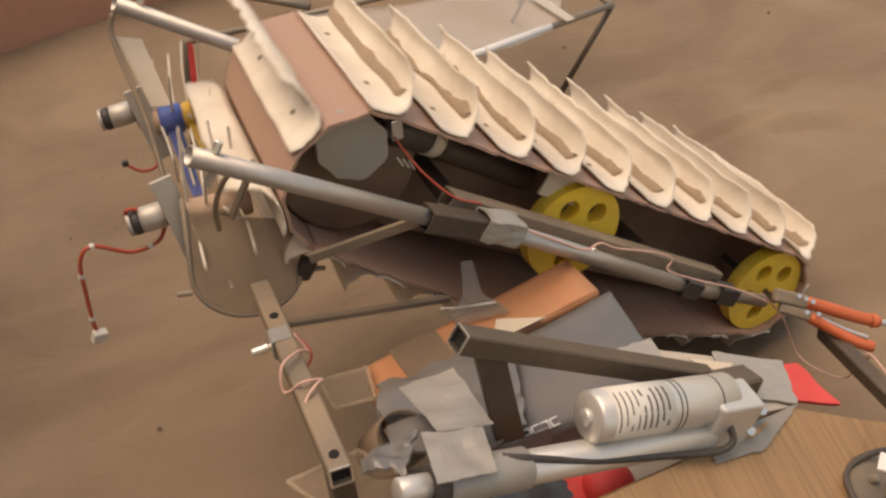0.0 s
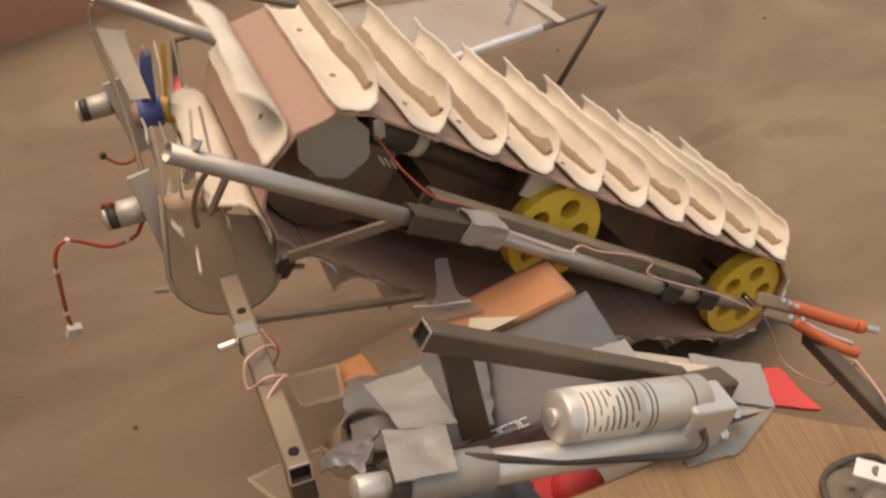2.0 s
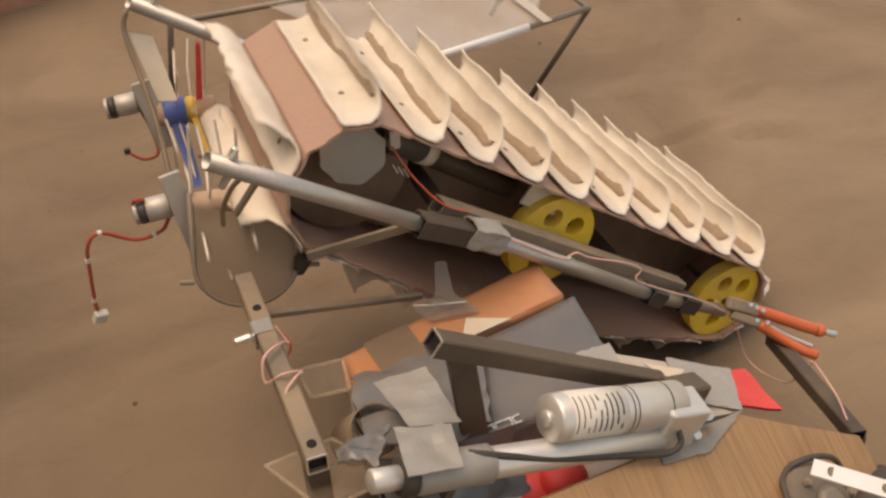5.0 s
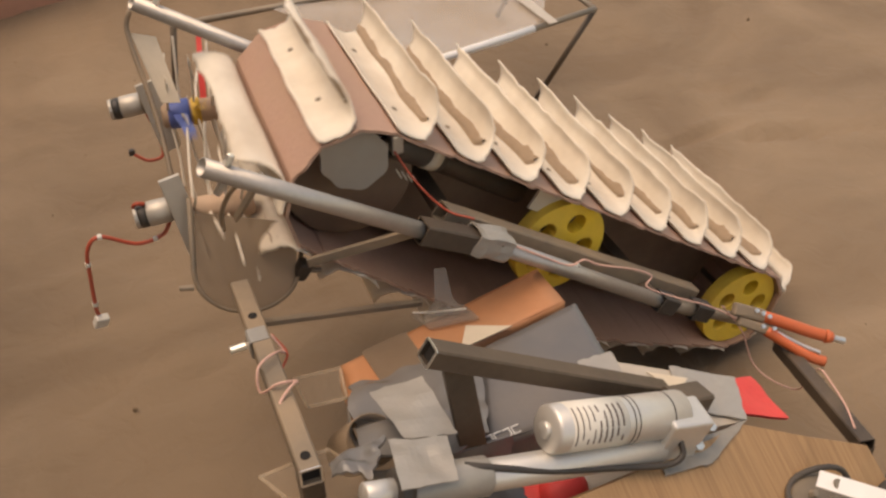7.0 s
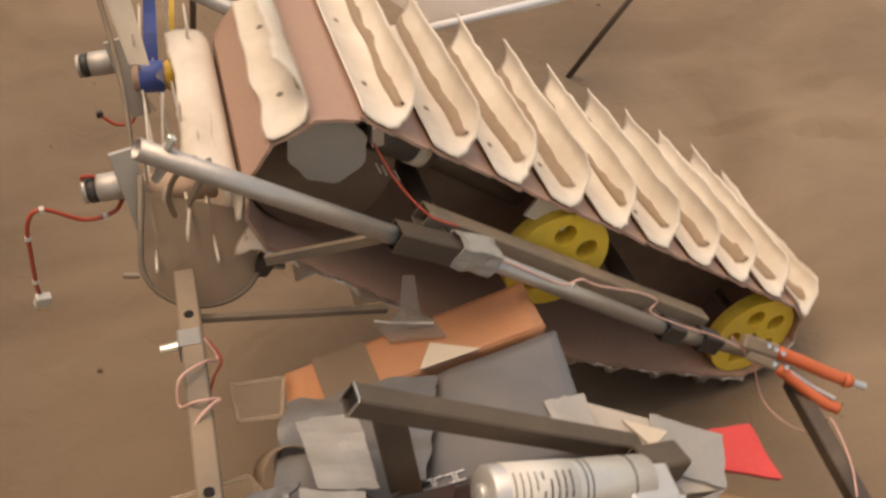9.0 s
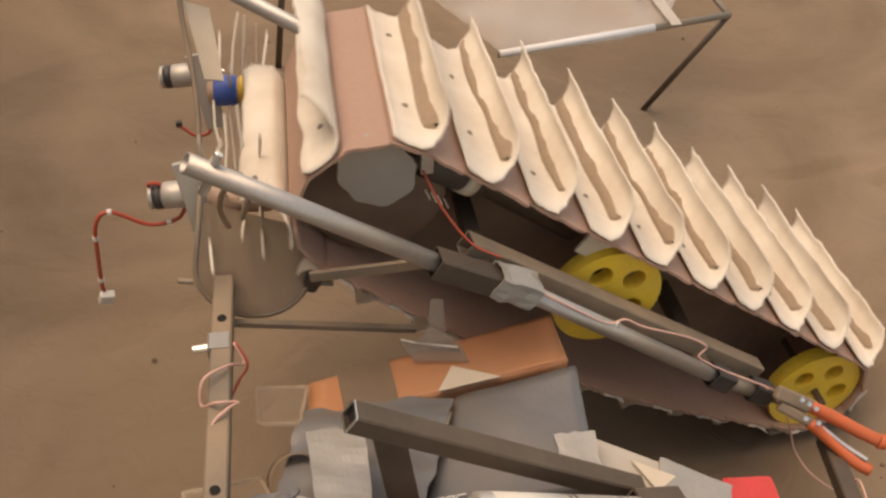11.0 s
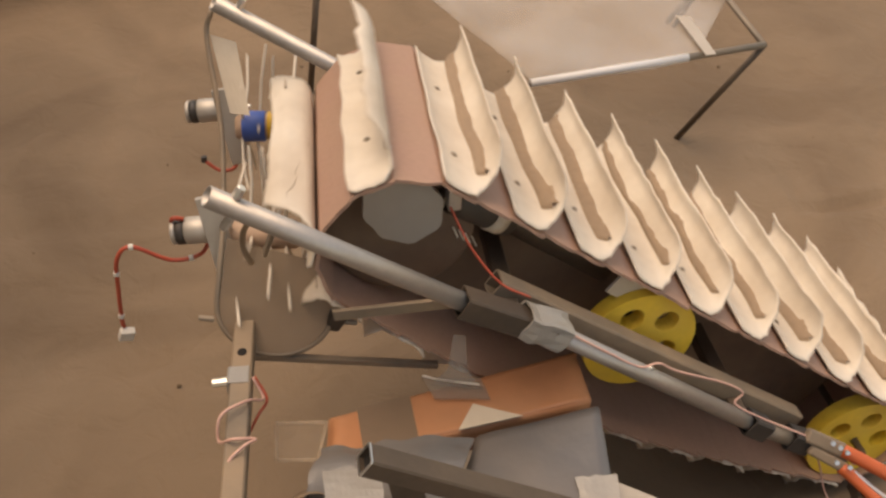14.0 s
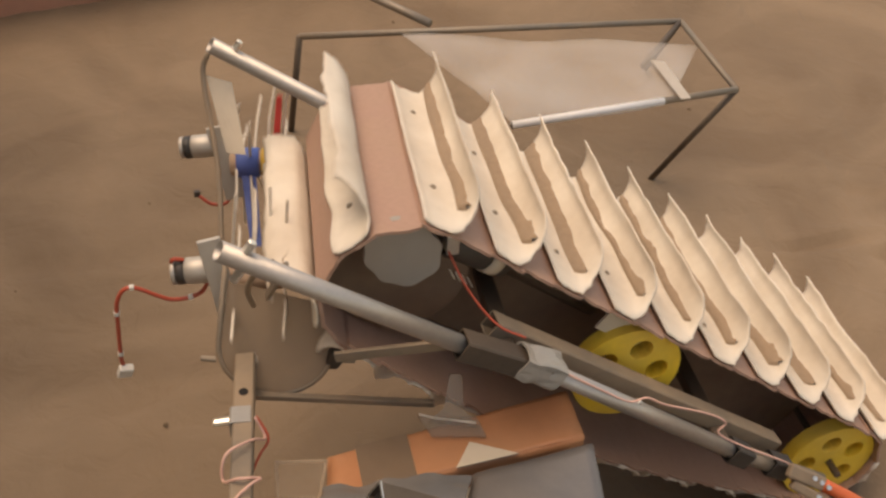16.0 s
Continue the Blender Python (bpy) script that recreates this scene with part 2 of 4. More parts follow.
def sheet(corners, thick, nu=10, nv=10, rough=0.0, scale=30.0, seed=0.0, rag=0.0):
    """A sheet over four corners (in order), with thickness, creases and a ragged rim."""
    c = [Vector(p) for p in corners]
    nrm = (c[1] - c[0]).cross(c[3] - c[0]).normalized()
    bm = bmesh.new()
    tops, bots = [], []
    for j in range(nv + 1):
        for i in range(nu + 1):
            u, v = i / nu, j / nv
            if rag:
                k = rag * noise.noise(Vector((u * 5, v * 5, seed + 7)))
                if i in (0, nu):
                    u += k
                if j in (0, nv):
                    v += k
            p = c[0] * (1 - u) * (1 - v) + c[1] * u * (1 - v) + c[2] * u * v + c[3] * (1 - u) * v
            o = rough * noise.noise(p * scale + Vector((seed, 0, seed))) if rough else 0
            tops.append(bm.verts.new(p + nrm * (o + thick / 2)))
            bots.append(bm.verts.new(p + nrm * (o - thick / 2)))
    w = nu + 1
    for j in range(nv):
        for i in range(nu):
            k = j * w + i
            bm.faces.new((tops[k], tops[k + 1], tops[k + w + 1], tops[k + w]))
            bm.faces.new((bots[k], bots[k + w], bots[k + w + 1], bots[k + 1]))
    rim = [i for i in range(w)] + [j * w + nu for j in range(1, nv + 1)] + [nv * w + i for i in range(nu - 1, -1, -1)] + [j * w for j in range(nv - 1, 0, -1)]
    for a, b in zip(rim, rim[1:] + rim[:1]):
        bm.faces.new((tops[a], bots[a], bots[b], tops[b]))
    return bm


def prism(outline, thick, m=None):
    """A flat plate with the given outline (x, y), thick along z."""
    bm = bmesh.new()
    f = bm.faces.new([bm.verts.new((x, y, 0)) for x, y in outline])
    g = bmesh.ops.extrude_face_region(bm, geom=[f])
    bmesh.ops.translate(bm, vec=(0, 0, thick), verts=[v for v in g["geom"] if isinstance(v, bmesh.types.BMVert)])
    if m is not None:
        bm.transform(m)
    return bm


def join(*bms):
    """Several bmeshes as one."""
    out = bmesh.new()
    for b in bms:
        me = bpy.data.meshes.new("joined")
        b.to_mesh(me)
        b.free()
        out.from_mesh(me)
        bpy.data.meshes.remove(me)
    return out


def oriented(x_axis, y_hint, at):
    """A frame with its x along x_axis and y towards y_hint."""
    x = Vector(x_axis).normalized()
    y = Vector(y_hint)
    y = (y - x * y.dot(x)).normalized()
    m = Matrix((x, y, x.cross(y))).transposed().to_4x4()
    m.translation = at
    return m


# ---- ground, arena border and added shade walls ----
# scuffed grooves in the soil, one shaping a shadow streak: from, to, half width, depth
SCUFFS_AND_SHADOW = ((1.46, 1.70, 1.70, 1.68, 0.020, 0.016), (1.66, 1.63, 2.05, 1.49, 0.022, 0.020), (1.69, 1.89, 1.80, 1.83, 0.018, 0.012), (1.84, 1.78, 1.92, 1.66, 0.018, 0.012),
          # the first groove of this row stands in for a shadow streak
          (0.08, 1.38, 0.34, 1.45, 0.030, 0.012), (-0.16, 1.42, 0.12, 1.47, 0.028, 0.012), (-0.30, 2.08, -0.10, 2.03, 0.026, 0.012), (-0.20, 1.30, 0.0, 1.24, 0.024, 0.010))


def ground_height(x, y):
    h = 0.034 * noise.noise(Vector((x * 0.9, y * 0.9, 3))) + 0.016 * noise.noise(Vector((x * 2.7, y * 2.7, 8))) + 0.012 * noise.noise(Vector((x * 7, y * 11, 1)))
    h += 0.012 * abs(noise.noise(Vector((x * 1.6 + 0.6 * noise.noise(Vector((x, y, 5))), y * 3.4, 11))))
    h += 0.010 * (1 - abs(noise.noise(Vector((x * 3.1 + 2, y * 5.2, 21)))) * 2) ** 3 * 0.5 + 0.004 * noise.noise(Vector((x * 22, y * 22, 2)))
    trench = math.exp(-(((x - 1.12) / 0.34) ** 2 + ((y - 1.25) / 0.30) ** 2))
    for x0, y0, x1, y1, w, d in SCUFFS_AND_SHADOW:
        dx, dy = x1 - x0, y1 - y0
        t = max(0.0, min(1.0, ((x - x0) * dx + (y - y0) * dy) / (dx * dx + dy * dy)))
        q = math.hypot(x - x0 - t * dx, y - y0 - t * dy) + 0.012 * noise.noise(Vector((x * 9, y * 9, 31)))
        h += d * (0.45 * math.exp(-((q - 1.7 * w) / w) ** 2) - math.exp(-(q / w) ** 2))
    return h - 0.08 * trench


def build_ground():
    bm = bmesh.new()
    n = 190
    axis = [math.copysign(abs(k / n) ** 2.4 * 40 + abs(k / n) * 2.2, k) for k in range(-n, n + 1)]
    rows = [[bm.verts.new((0.8 + x, 1.8 + y, ground_height(0.8 + x, 1.8 + y))) for x in axis] for y in axis]
    for a, b in zip(rows, rows[1:]):
        for k in range(2 * n):
            bm.faces.new((a[k], a[k + 1], b[k + 1], b[k]))
    g = part("ground", bm, M_SOIL, None, "", True)
    tagged(g, "dry brown dusty soil with soft ridges and scuffs", "ground", kind="structure")
    bm = bmesh.new()
    rnd = random.Random(4)
    for _ in range(160):
        x, y = rnd.uniform(-0.9, 3.2), rnd.uniform(0.3, 3.6)
        r = rnd.choice((0.002, 0.003, 0.003, 0.006))
        mm = Matrix.Translation((x, y, ground_height(x, y) + r * 0.3)) @ Euler((rnd.random() * 6, rnd.random() * 6, 0)).to_matrix().to_4x4() @ Matrix.Diagonal((r, r * 0.8, r * 0.6, 1))
        bmesh.ops.create_icosphere(bm, subdivisions=1, radius=1, matrix=mm)
    tagged(part("soil_crumbs", bm, M_SOIL, None), "small crumbs of brown soil lying on the ground", "soil crumbs", kind="stuff")
    wall = part("wall_north", block((9, 0.03, 0.5), (0, 0, 0.15), 0.004, pose(0.05, 3.14, 0, 0, 0, 13)), M_WALL)
    tagged(wall, "dusty pinkish board wall along the soil pit", "wall", kind="structure")


    # Unseen walls added west and south to cut sky light on the soil.
    m = mat("shade_wall_brown", (0.24, 0.18, 0.13), 0.9, 0, 0.3, 30, 0.1, 0.1, 3)
    for name, size, at in (("shade_wall_west", (0.05, 4.6, 2.0), (-1.0, 0.55, 0.95)), ("shade_wall_south", (6.0, 0.05, 0.5), (1.2, -1.7, 0.2))):
        tagged(part(name, block(size, at, 0.004), m), "unseen brown wall added to keep light off the soil", "wall", kind="structure")


build_ground()

# ---- conveyor frame of reference: b down the slope, s across, n out of the belt ----
TILT = radians(35)
EYE_Z = 1.43


SKEW_ACROSS = 0.14
S_NEAR, S_FAR = 1.04, 1.44


def cv(b, s, n):
    """A place on the conveyor, which is a little out of square."""
    b += SKEW_ACROSS * (s - S_NEAR)
    return Vector((b * math.cos(TILT) + n * math.sin(TILT), s, -b * math.sin(TILT) + n * math.cos(TILT) + EYE_Z))


DRUM_B, DRUM_N, DRUM_R = 0.785, -0.450, 0.103
END_B, END_N, END_R = 1.715, -0.437, 0.090
MID_B, MID_N = 1.187, -0.433
SKEW = 2 * math.atan2(END_N - DRUM_N, END_B - DRUM_B)
RUN = END_B - DRUM_B
ARC1 = (math.pi - SKEW) * END_R
LOW = math.hypot(END_B - DRUM_B, (END_N - END_R) - (DRUM_N - DRUM_R))
ARC2 = (math.pi + SKEW) * DRUM_R
SAG = 0.045
LOOP = RUN + ARC1 + LOW + ARC2


def on_loop(u):
    """b, n and clockwise turn (radians) at the length u along the belt, from the top of the drum."""
    u %= LOOP
    if u < RUN:
        return DRUM_B + u, DRUM_N + DRUM_R, 0.0
    u -= RUN
    if u < ARC1:
        a = u / END_R
        return END_B + END_R * math.sin(a), END_N + END_R * math.cos(a), a
    u -= ARC1
    a = math.pi - SKEW
    if u < LOW:
        f = math.pi * u / LOW
        return (END_B + END_R * math.sin(a) + u * math.cos(a), END_N + END_R * math.cos(a) - u * math.sin(a) - SAG * math.sin(f),
                a - SAG * math.pi / LOW * math.cos(f))
    u -= LOW
    a = math.pi - SKEW + u / DRUM_R
    return DRUM_B + DRUM_R * math.sin(a), DRUM_N + DRUM_R * math.cos(a), a


SCOOPS = 23
PITCH = LOOP / SCOOPS
# how many scoops have passed the top of the drum, by seconds
PASSED = ((0, 0.86), (0.5, 2.13), (1, 3.35), (1.5, 4.56), (2, 5.68), (2.5, 6.80), (3, 7.89), (3.5, 9.04), (4, 10.23), (6.5, 15.88), (7, 17.19), (7.5, 18.41),
          (8, 19.66), (9, 22.00), (9.5, 23.18), (12, 29.22), (12.5, 30.44), (13, 31.60), (13.5, 32.82), (14, 34.07), (14.5, 35.33), (15, 36.49), (15.5, 37.61), (16, 38.84))
TURNS = ((0, 0.0), (1.5, 2.0), (7.1, 10.0), (13, 18.0), (16, 22.0))


def between(table, t):
    """The value at t seconds on straight lines through the table's pairs."""
    for (t0, a), (t1, b) in zip(table, table[1:]):
        if t <= t1:
            return a + (b - a) * (t - t0) / (t1 - t0)
    return table[-1][1]


conveyor = thing("bucket_conveyor", "inclined bucket conveyor with cream scoops on a brown belt", "conveyor")


belt_panels = []


def belt_panel_mesh(seed):
    """A stiff flat length of belt, half a pitch long, with a slightly frayed near edge."""
    rnd = random.Random(seed)
    half, n = PITCH / 4 * 1.035, 6
    bm = bmesh.new()
    tops, bots = [], []
    for j in range(9):
        for i in range(n + 1):
            x = -half + 2 * half * i / n
            y = (S_FAR - S_NEAR) * j / 8 + (0.0025 * rnd.uniform(-1, 1) if j == 0 else 0)
            z = 0.0012 * noise.noise(Vector((x * 20, y * 6, seed * 3.7))) * (1 - (x / half) ** 2)
            tops.append(bm.verts.new((x, y, z)))
            bots.append(bm.verts.new((x * 0.955, y, z - 0.0042)))
    w = n + 1
    for j in range(8):
        for i in range(n):
            k = j * w + i
            bm.faces.new((tops[k], tops[k + 1], tops[k + w + 1], tops[k + w]))
            bm.faces.new((bots[k], bots[k + w], bots[k + w + 1], bots[k + 1]))
    rim = list(range(w)) + [j * w + n for j in range(1, 9)] + [8 * w + i for i in range(n - 1, -1, -1)] + [j * w for j in range(7, 0, -1)]
    for p, q in zip(rim, rim[1:] + rim[:1]):
        bm.faces.new((tops[p], bots[p], bots[q], tops[q]))
    me = mesh_of(bm, "belt_panel")
    me.materials.append(M_BELT)
    return me


def build_belt():
    kinds = [belt_panel_mesh(k) for k in range(5)]
    for k in range(2 * SCOOPS):
        o = new("belt_panel", kinds[k * 3 % 5])
        o.parent = conveyor
        belt_panels.append(o)


SCOOP_R = 0.0355
LEAN = 48


def slant(f):
    """How far the sawn ends are shifted along the pipe, from the floor (0) to the lip (1)."""
    return 0.036 * max(0.0, f - 0.42) / 0.58


def scoop_mesh(seed):
    """A gutter sawn from plastic pipe: a flat trailing edge, a round floor and a lip that curls over, roughly cut."""
    rnd = random.Random(seed)
    r, wall, nl, seg = SCOOP_R, 0.0024, 34, 17
    lean = radians(LEAN + rnd.uniform(-4, 4))
    s0, s1 = 0.0, 0.382
    bm = bmesh.new()
    ends = [(0.003 * rnd.uniform(-1, 1), 0.004 * rnd.uniform(-1, 1)) for _ in range(seg + 1)]
    sides = []
    for q in (r, r - wall):
        rows = []
        for k in range(seg + 1):
            a = radians(236) + (radians(124) + lean) * k / seg
            row = []
            for i in range(nl + 1):
                e = ends[k][0] * (1 - i / nl) + ends[k][1] * i / nl
                y = s0 + (s1 - s0) * i / nl + slant(k / seg) * (1.5 - 0.5 * i / nl) + e * (2 * abs(i / nl - 0.5)) ** 6
                b = a
                if k > seg - 4:
                    f = (k - seg + 4) / 4
                    b += f * (0.26 * noise.noise(Vector((y * 11, seed * 2.3, 0))) + 0.14 * noise.noise(Vector((y * 38, seed, 3))) + 0.05 * noise.noise(Vector((y * 110, seed, 5))))
                if k < 3:
                    b += (3 - k) / 3 * 0.10 * noise.noise(Vector((y * 17, seed * 1.7, 9)))
                wob = 0.003 * noise.noise(Vector((y * 9, k * 0.3, seed)))
                flat = 1.0 if math.sin(b) >= 0 else abs(math.sin(b)) ** -0.45
                z = r + q * math.sin(b) * (flat if k else 1.0)
                row.append(bm.verts.new((q * math.cos(b) * (1.0 if math.cos(b) > 0 else 1.35) + wob, y, max(z, 0.0) + 0.002)))
            rows.append(row)
        sides.append(rows)
    o, p = sides
    for k in range(seg):
        for i in range(nl):
            bm.faces.new((o[k][i], o[k][i + 1], o[k + 1][i + 1], o[k + 1][i]))
            bm.faces.new((p[k][i], p[k + 1][i], p[k + 1][i + 1], p[k][i + 1]))
        bm.faces.new((o[k][0], o[k + 1][0], p[k + 1][0], p[k][0]))
        bm.faces.new((o[k][nl], p[k][nl], p[k + 1][nl], o[k + 1][nl]))
    for k in (0, seg):
        for i in range(nl):
            bm.faces.new((o[k][i], p[k][i], p[k][i + 1], o[k][i + 1]))
    return mesh_of(bm, "scoop", True)


def soil_shade_mesh(seed):
    """Soil under the scoop's lip, ragged; corner shade is put into its colour."""
    r, nl, seg = SCOOP_R - 0.0026, 44, 6
    bm = bmesh.new()
    rows = []
    for i in range(nl + 1):
        y = 0.040 + 0.352 * i / nl
        n1 = noise.noise(Vector((y * 6.3, seed * 3.1, 0)))
        n2 = noise.noise(Vector((y * 24, seed, 4))) + 0.5 * noise.noise(Vector((y * 80, seed, 9)))
        top = radians(352) + 0.22 * n1 + 0.14 * n2
        reach = 0.62 + 0.10 * ((seed * 7) % 5 - 2) + 0.26 * noise.noise(Vector((y * 8.1, seed * 1.9, 6))) + 0.16 * n2
        reach = max(0.06, reach * (0.3 if i in (0, nl) else 1))
        row = []
        for k in range(seg + 1):
            a = top - reach * k / seg
            q = r * (1 - 0.13 * math.sin(math.pi * k / seg)) if k not in (0, seg) else r + 0.002
            z = math.sin(a)
            row.append(bm.verts.new((q * math.cos(a), y, max(SCOOP_R + q * z * (1.0 if z >= 0 else abs(z) ** -0.45), 0.0015) + 0.002)))
        rows.append(row)
    for a, b in zip(rows, rows[1:]):
        for k in range(seg):
            bm.faces.new((a[k], a[k + 1], b[k + 1], b[k]))
    me = mesh_of(bm, "soil_shade", True)
    me.materials.append(M_FILL)
    return me


def pulley_mesh(r, w):
    """A plastic wheel with five round holes and an axle hole, its rim grooved."""
    bm = bmesh.new()

    def circle(cx, cy, q, seg):
        vs = [bm.verts.new((cx + q * math.cos(2 * math.pi * k / seg), 0, cy + q * math.sin(2 * math.pi * k / seg))) for k in range(seg)]
        return [bm.edges.new((vs[k], vs[(k + 1) % seg])) for k in range(seg)]
    edges = circle(0, 0, r, 40) + circle(0, 0, r * 0.09, 12)
    for k in range(5):
        a = 2 * math.pi * k / 5 + 0.3
        edges += circle(0.56 * r * math.cos(a), 0.56 * r * math.sin(a), r * 0.215, 18)
    bmesh.ops.triangle_fill(bm, use_beauty=True, edges=edges, normal=(0, -1, 0))
    g = bmesh.ops.extrude_face_region(bm, geom=bm.faces[:])
    bmesh.ops.translate(bm, vec=(0, w, 0), verts=[v for v in g["geom"] if isinstance(v, bmesh.types.BMVert)])
    me = mesh_of(bm, "pulley")
    me.materials.append(M_YELLOW)
    return me


scoops, pulleys = [], []


def build_conveyor():
    build_belt()
    kinds = [scoop_mesh(k) for k in range(6)]
    for me in kinds:
        me.materials.append(M_SCOOP)
    fills = [soil_shade_mesh(k) for k in range(5)]
    rivet = mesh_of(cylinder((0, 0, 0), (0, 0, 0.0026), 0.0046, 0.003, 8), "rivet")
    rivet.materials.append(M_GREYSTEEL)
    for k in range(SCOOPS):
        o = new("scoop", kinds[k * 5 % 6])
        o.parent = conveyor
        scoops.append(o)
        fill = new("soil_shade", fills[k * 3 % 5])
        fill.parent = o
        fill["label"] = "brown soil in the scoop with the corner's shade in its colour"
        for y in (0.085 + 0.013 * (k % 3), 0.275 + 0.011 * (k % 4)):
            o = new("rivet", rivet)
            o.parent, o.location = scoops[-1], (0.002, y, 0.0044)
    for r, b, n in ((0.083, MID_B, MID_N), (END_R - 0.006, END_B, END_N)):
        me = pulley_mesh(r, 0.026)
        for s in (S_NEAR + 0.012,):
            o = new("pulley", me)
            o.parent = conveyor
            o["label"] = "yellow plastic wheel with five holes"
            pulleys.append((o, cv(b, s, n), r))
        part("axle", cylinder(cv(b, S_NEAR - 0.02, n), cv(b, S_FAR + 0.02, n), 0.006, bevel=0.001), M_DARKSTEEL, conveyor)
    part("drum", cylinder(cv(DRUM_B, S_NEAR + 0.06, DRUM_N), cv(DRUM_B, S_FAR - 0.03, DRUM_N), DRUM_R - 0.008, seg=40, bevel=0.004), M_DRUM, conveyor, "dark brown drive drum", True)
    # scalloped grey gearbox plate in the drum's mouth
    pts = []
    for k in range(44):
        a = 2 * math.pi * k / 44
        q = 0.0495 * (1 + 0.035 * math.cos(8 * a)) * (1 + 0.10 * math.cos(2 * a + 0.6))
        pts.append((q * math.cos(a), q * math.sin(a)))
    mm = oriented(cv(1, 0, 0) - cv(0, 0, 0), cv(0, 0, 1) - cv(0, 0, 0), cv(0.757, S_NEAR + 0.030, -0.408))
    part("gear_plate", prism(pts, 0.008, mm), M_PLATE, conveyor, "round grey gearbox plate with scalloped rim")
    mot = part("drive_motor", cylinder(cv(0.812, S_NEAR + 0.05, -0.376), cv(0.905, S_NEAR + 0.055, -0.372), 0.024, bevel=0.003), M_BLACK, conveyor, "black drive motor with a cream band", True)
    part("motor_band", cylinder(cv(0.872, S_NEAR + 0.052, -0.3735), cv(0.890, S_NEAR + 0.053, -0.373), 0.0253), M_CREAMPLATE, mot, "cream label band", True)
    part("terminal", block((0.016, 0.022, 0.030), (0, 0, 0), 0.002, Matrix.Translation(cv(0.805, S_NEAR + 0.03, -0.368))), M_BRIGHT, mot)
    part("motor_bracket", bar(cv(0.80, S_NEAR + 0.045, -0.374), cv(0.812, S_NEAR + 0.045, -0.43), 0.02, 0.006), M_GREYSTEEL, conveyor)
    for k in range(4):
        q = cv(0.835 + 0.010 * k, S_NEAR + 0.035, -0.408)
        part("spring_tooth", sweep((q, q + Vector((0.006, -0.004, -0.014))), 0.0014, 6), M_BRIGHT, conveyor)
    # inner rails seen between the belt's runs
    part("side_rail", square_tube(cv(0.90, S_NEAR - 0.028, -0.4225), cv(1.50, S_NEAR - 0.028, -0.4225), 0.028), M_DUSTY, conveyor, "dusty square steel rail along the belt")
    part("inner_rail", square_tube(cv(0.92, S_FAR - 0.06, -0.425), cv(1.66, S_FAR - 0.06, -0.432), 0.028), M_DARKSTEEL, conveyor)
    part("slide_tube", cylinder(cv(0.92, S_NEAR + 0.12, -0.40), cv(1.13, S_NEAR + 0.12, -0.405), 0.020, bevel=0.002), M_DARKSTEEL, conveyor, "dark tube inside the belt", True)
    part("card_plate", sheet((cv(1.09, S_NEAR + 0.03, -0.355), cv(1.17, S_NEAR + 0.03, -0.355), cv(1.17, S_NEAR + 0.03, -0.395), cv(1.09, S_NEAR + 0.03, -0.395)), 0.004, 3, 3), M_CREAMPLATE, conveyor)
    # Dark plates added to stand in for the shade between the belt's runs.
    web = [cv(*p) for p in ((0.76, S_FAR - 0.012, -0.356), (1.72, S_FAR - 0.012, -0.356), (1.72, S_FAR - 0.012, -0.525), (0.76, S_FAR - 0.012, -0.55))]
    part("shade_plate", sheet(web, 0.004, 6, 2), M_DRUM, conveyor, "added dark brown plate for the shade inside the belt")
    inner = [cv(b, S_NEAR + 0.13, n) for b, n in ((0.90, -0.353), (1.69, -0.355), (1.69, -0.525), (0.90, -0.545))]
    part("shade_panel", sheet(inner, 0.004, 6, 2), M_DRUM, conveyor, "added dark brown panel for the shade between the belt's runs")
    # near side: conduit, square sleeve, tape, second conduit
    a, b0, b1, b2 = cv(0.526, 0.965, -0.440), cv(0.852, 0.965, -0.437), cv(0.965, 0.965, -0.426), cv(1.382, 0.965, -0.434)
    part("conduit", pipe(a, cv(0.87, 0.965, -0.436), 0.0117), M_STEEL, conveyor, "bare galvanised steel conduit", True)
    part("sleeve", square_tube(b0, cv(1.0, 0.965, -0.424), 0.031, 0.0022, (0, 0, 1)), M_DARKSTEEL, conveyor, "dark square steel sleeve")
    part("conduit", pipe(cv(0.95, 0.965, -0.424), b2, 0.0122), M_STEEL, conveyor, "bare galvanised steel conduit", True)
    tb = square_tube(cv(0.938, 0.965, -0.4265), cv(1.002, 0.965, -0.4225), 0.036, 0.002, (0, 0, 1), 0.039)
    bmesh.ops.subdivide_edges(tb, edges=tb.edges[:], cuts=3, use_grid_fill=True)
    for v in tb.verts:
        v.co += 0.0055 * noise.noise_vector(v.co * 48) + 0.002 * noise.noise_vector(v.co * 130)
    part("tape_wrap", tb, M_TAPE, conveyor, "crumpled silver duct tape wrapped round the sleeve")
    part("coupling", square_tube(cv(1.375, 0.965, -0.434), cv(1.415, 0.965, -0.434), 0.031), M_BLACK, conveyor, "black square coupling")
    part("coupling_pipe", pipe(cv(1.41, 0.965, -0.433), cv(1.475, 0.965, -0.430), 0.0135), M_GREYSTEEL, conveyor, "", True)
    part("coupling", square_tube(cv(1.465, 0.965, -0.430), cv(1.510, 0.965, -0.428), 0.031), M_BLACK, conveyor)
    part("coupling_pipe", pipe(cv(1.50, 0.965, -0.428), cv(1.60, 0.965, -0.423), 0.011), M_GREYSTEEL, conveyor, "", True)
    for bb in (0.552, 1.157):
        part("bolt", cylinder(cv(bb, 0.965, -0.428), cv(bb, 0.965, -0.414), 0.0058, 0.005, 8, 0.001), M_BRIGHT, conveyor)
    part("bolt", cylinder(cv(0.560, 0.965, -0.45), cv(0.560, 0.965, -0.468), 0.0058, 0.005, 8, 0.001), M_BRIGHT, conveyor)
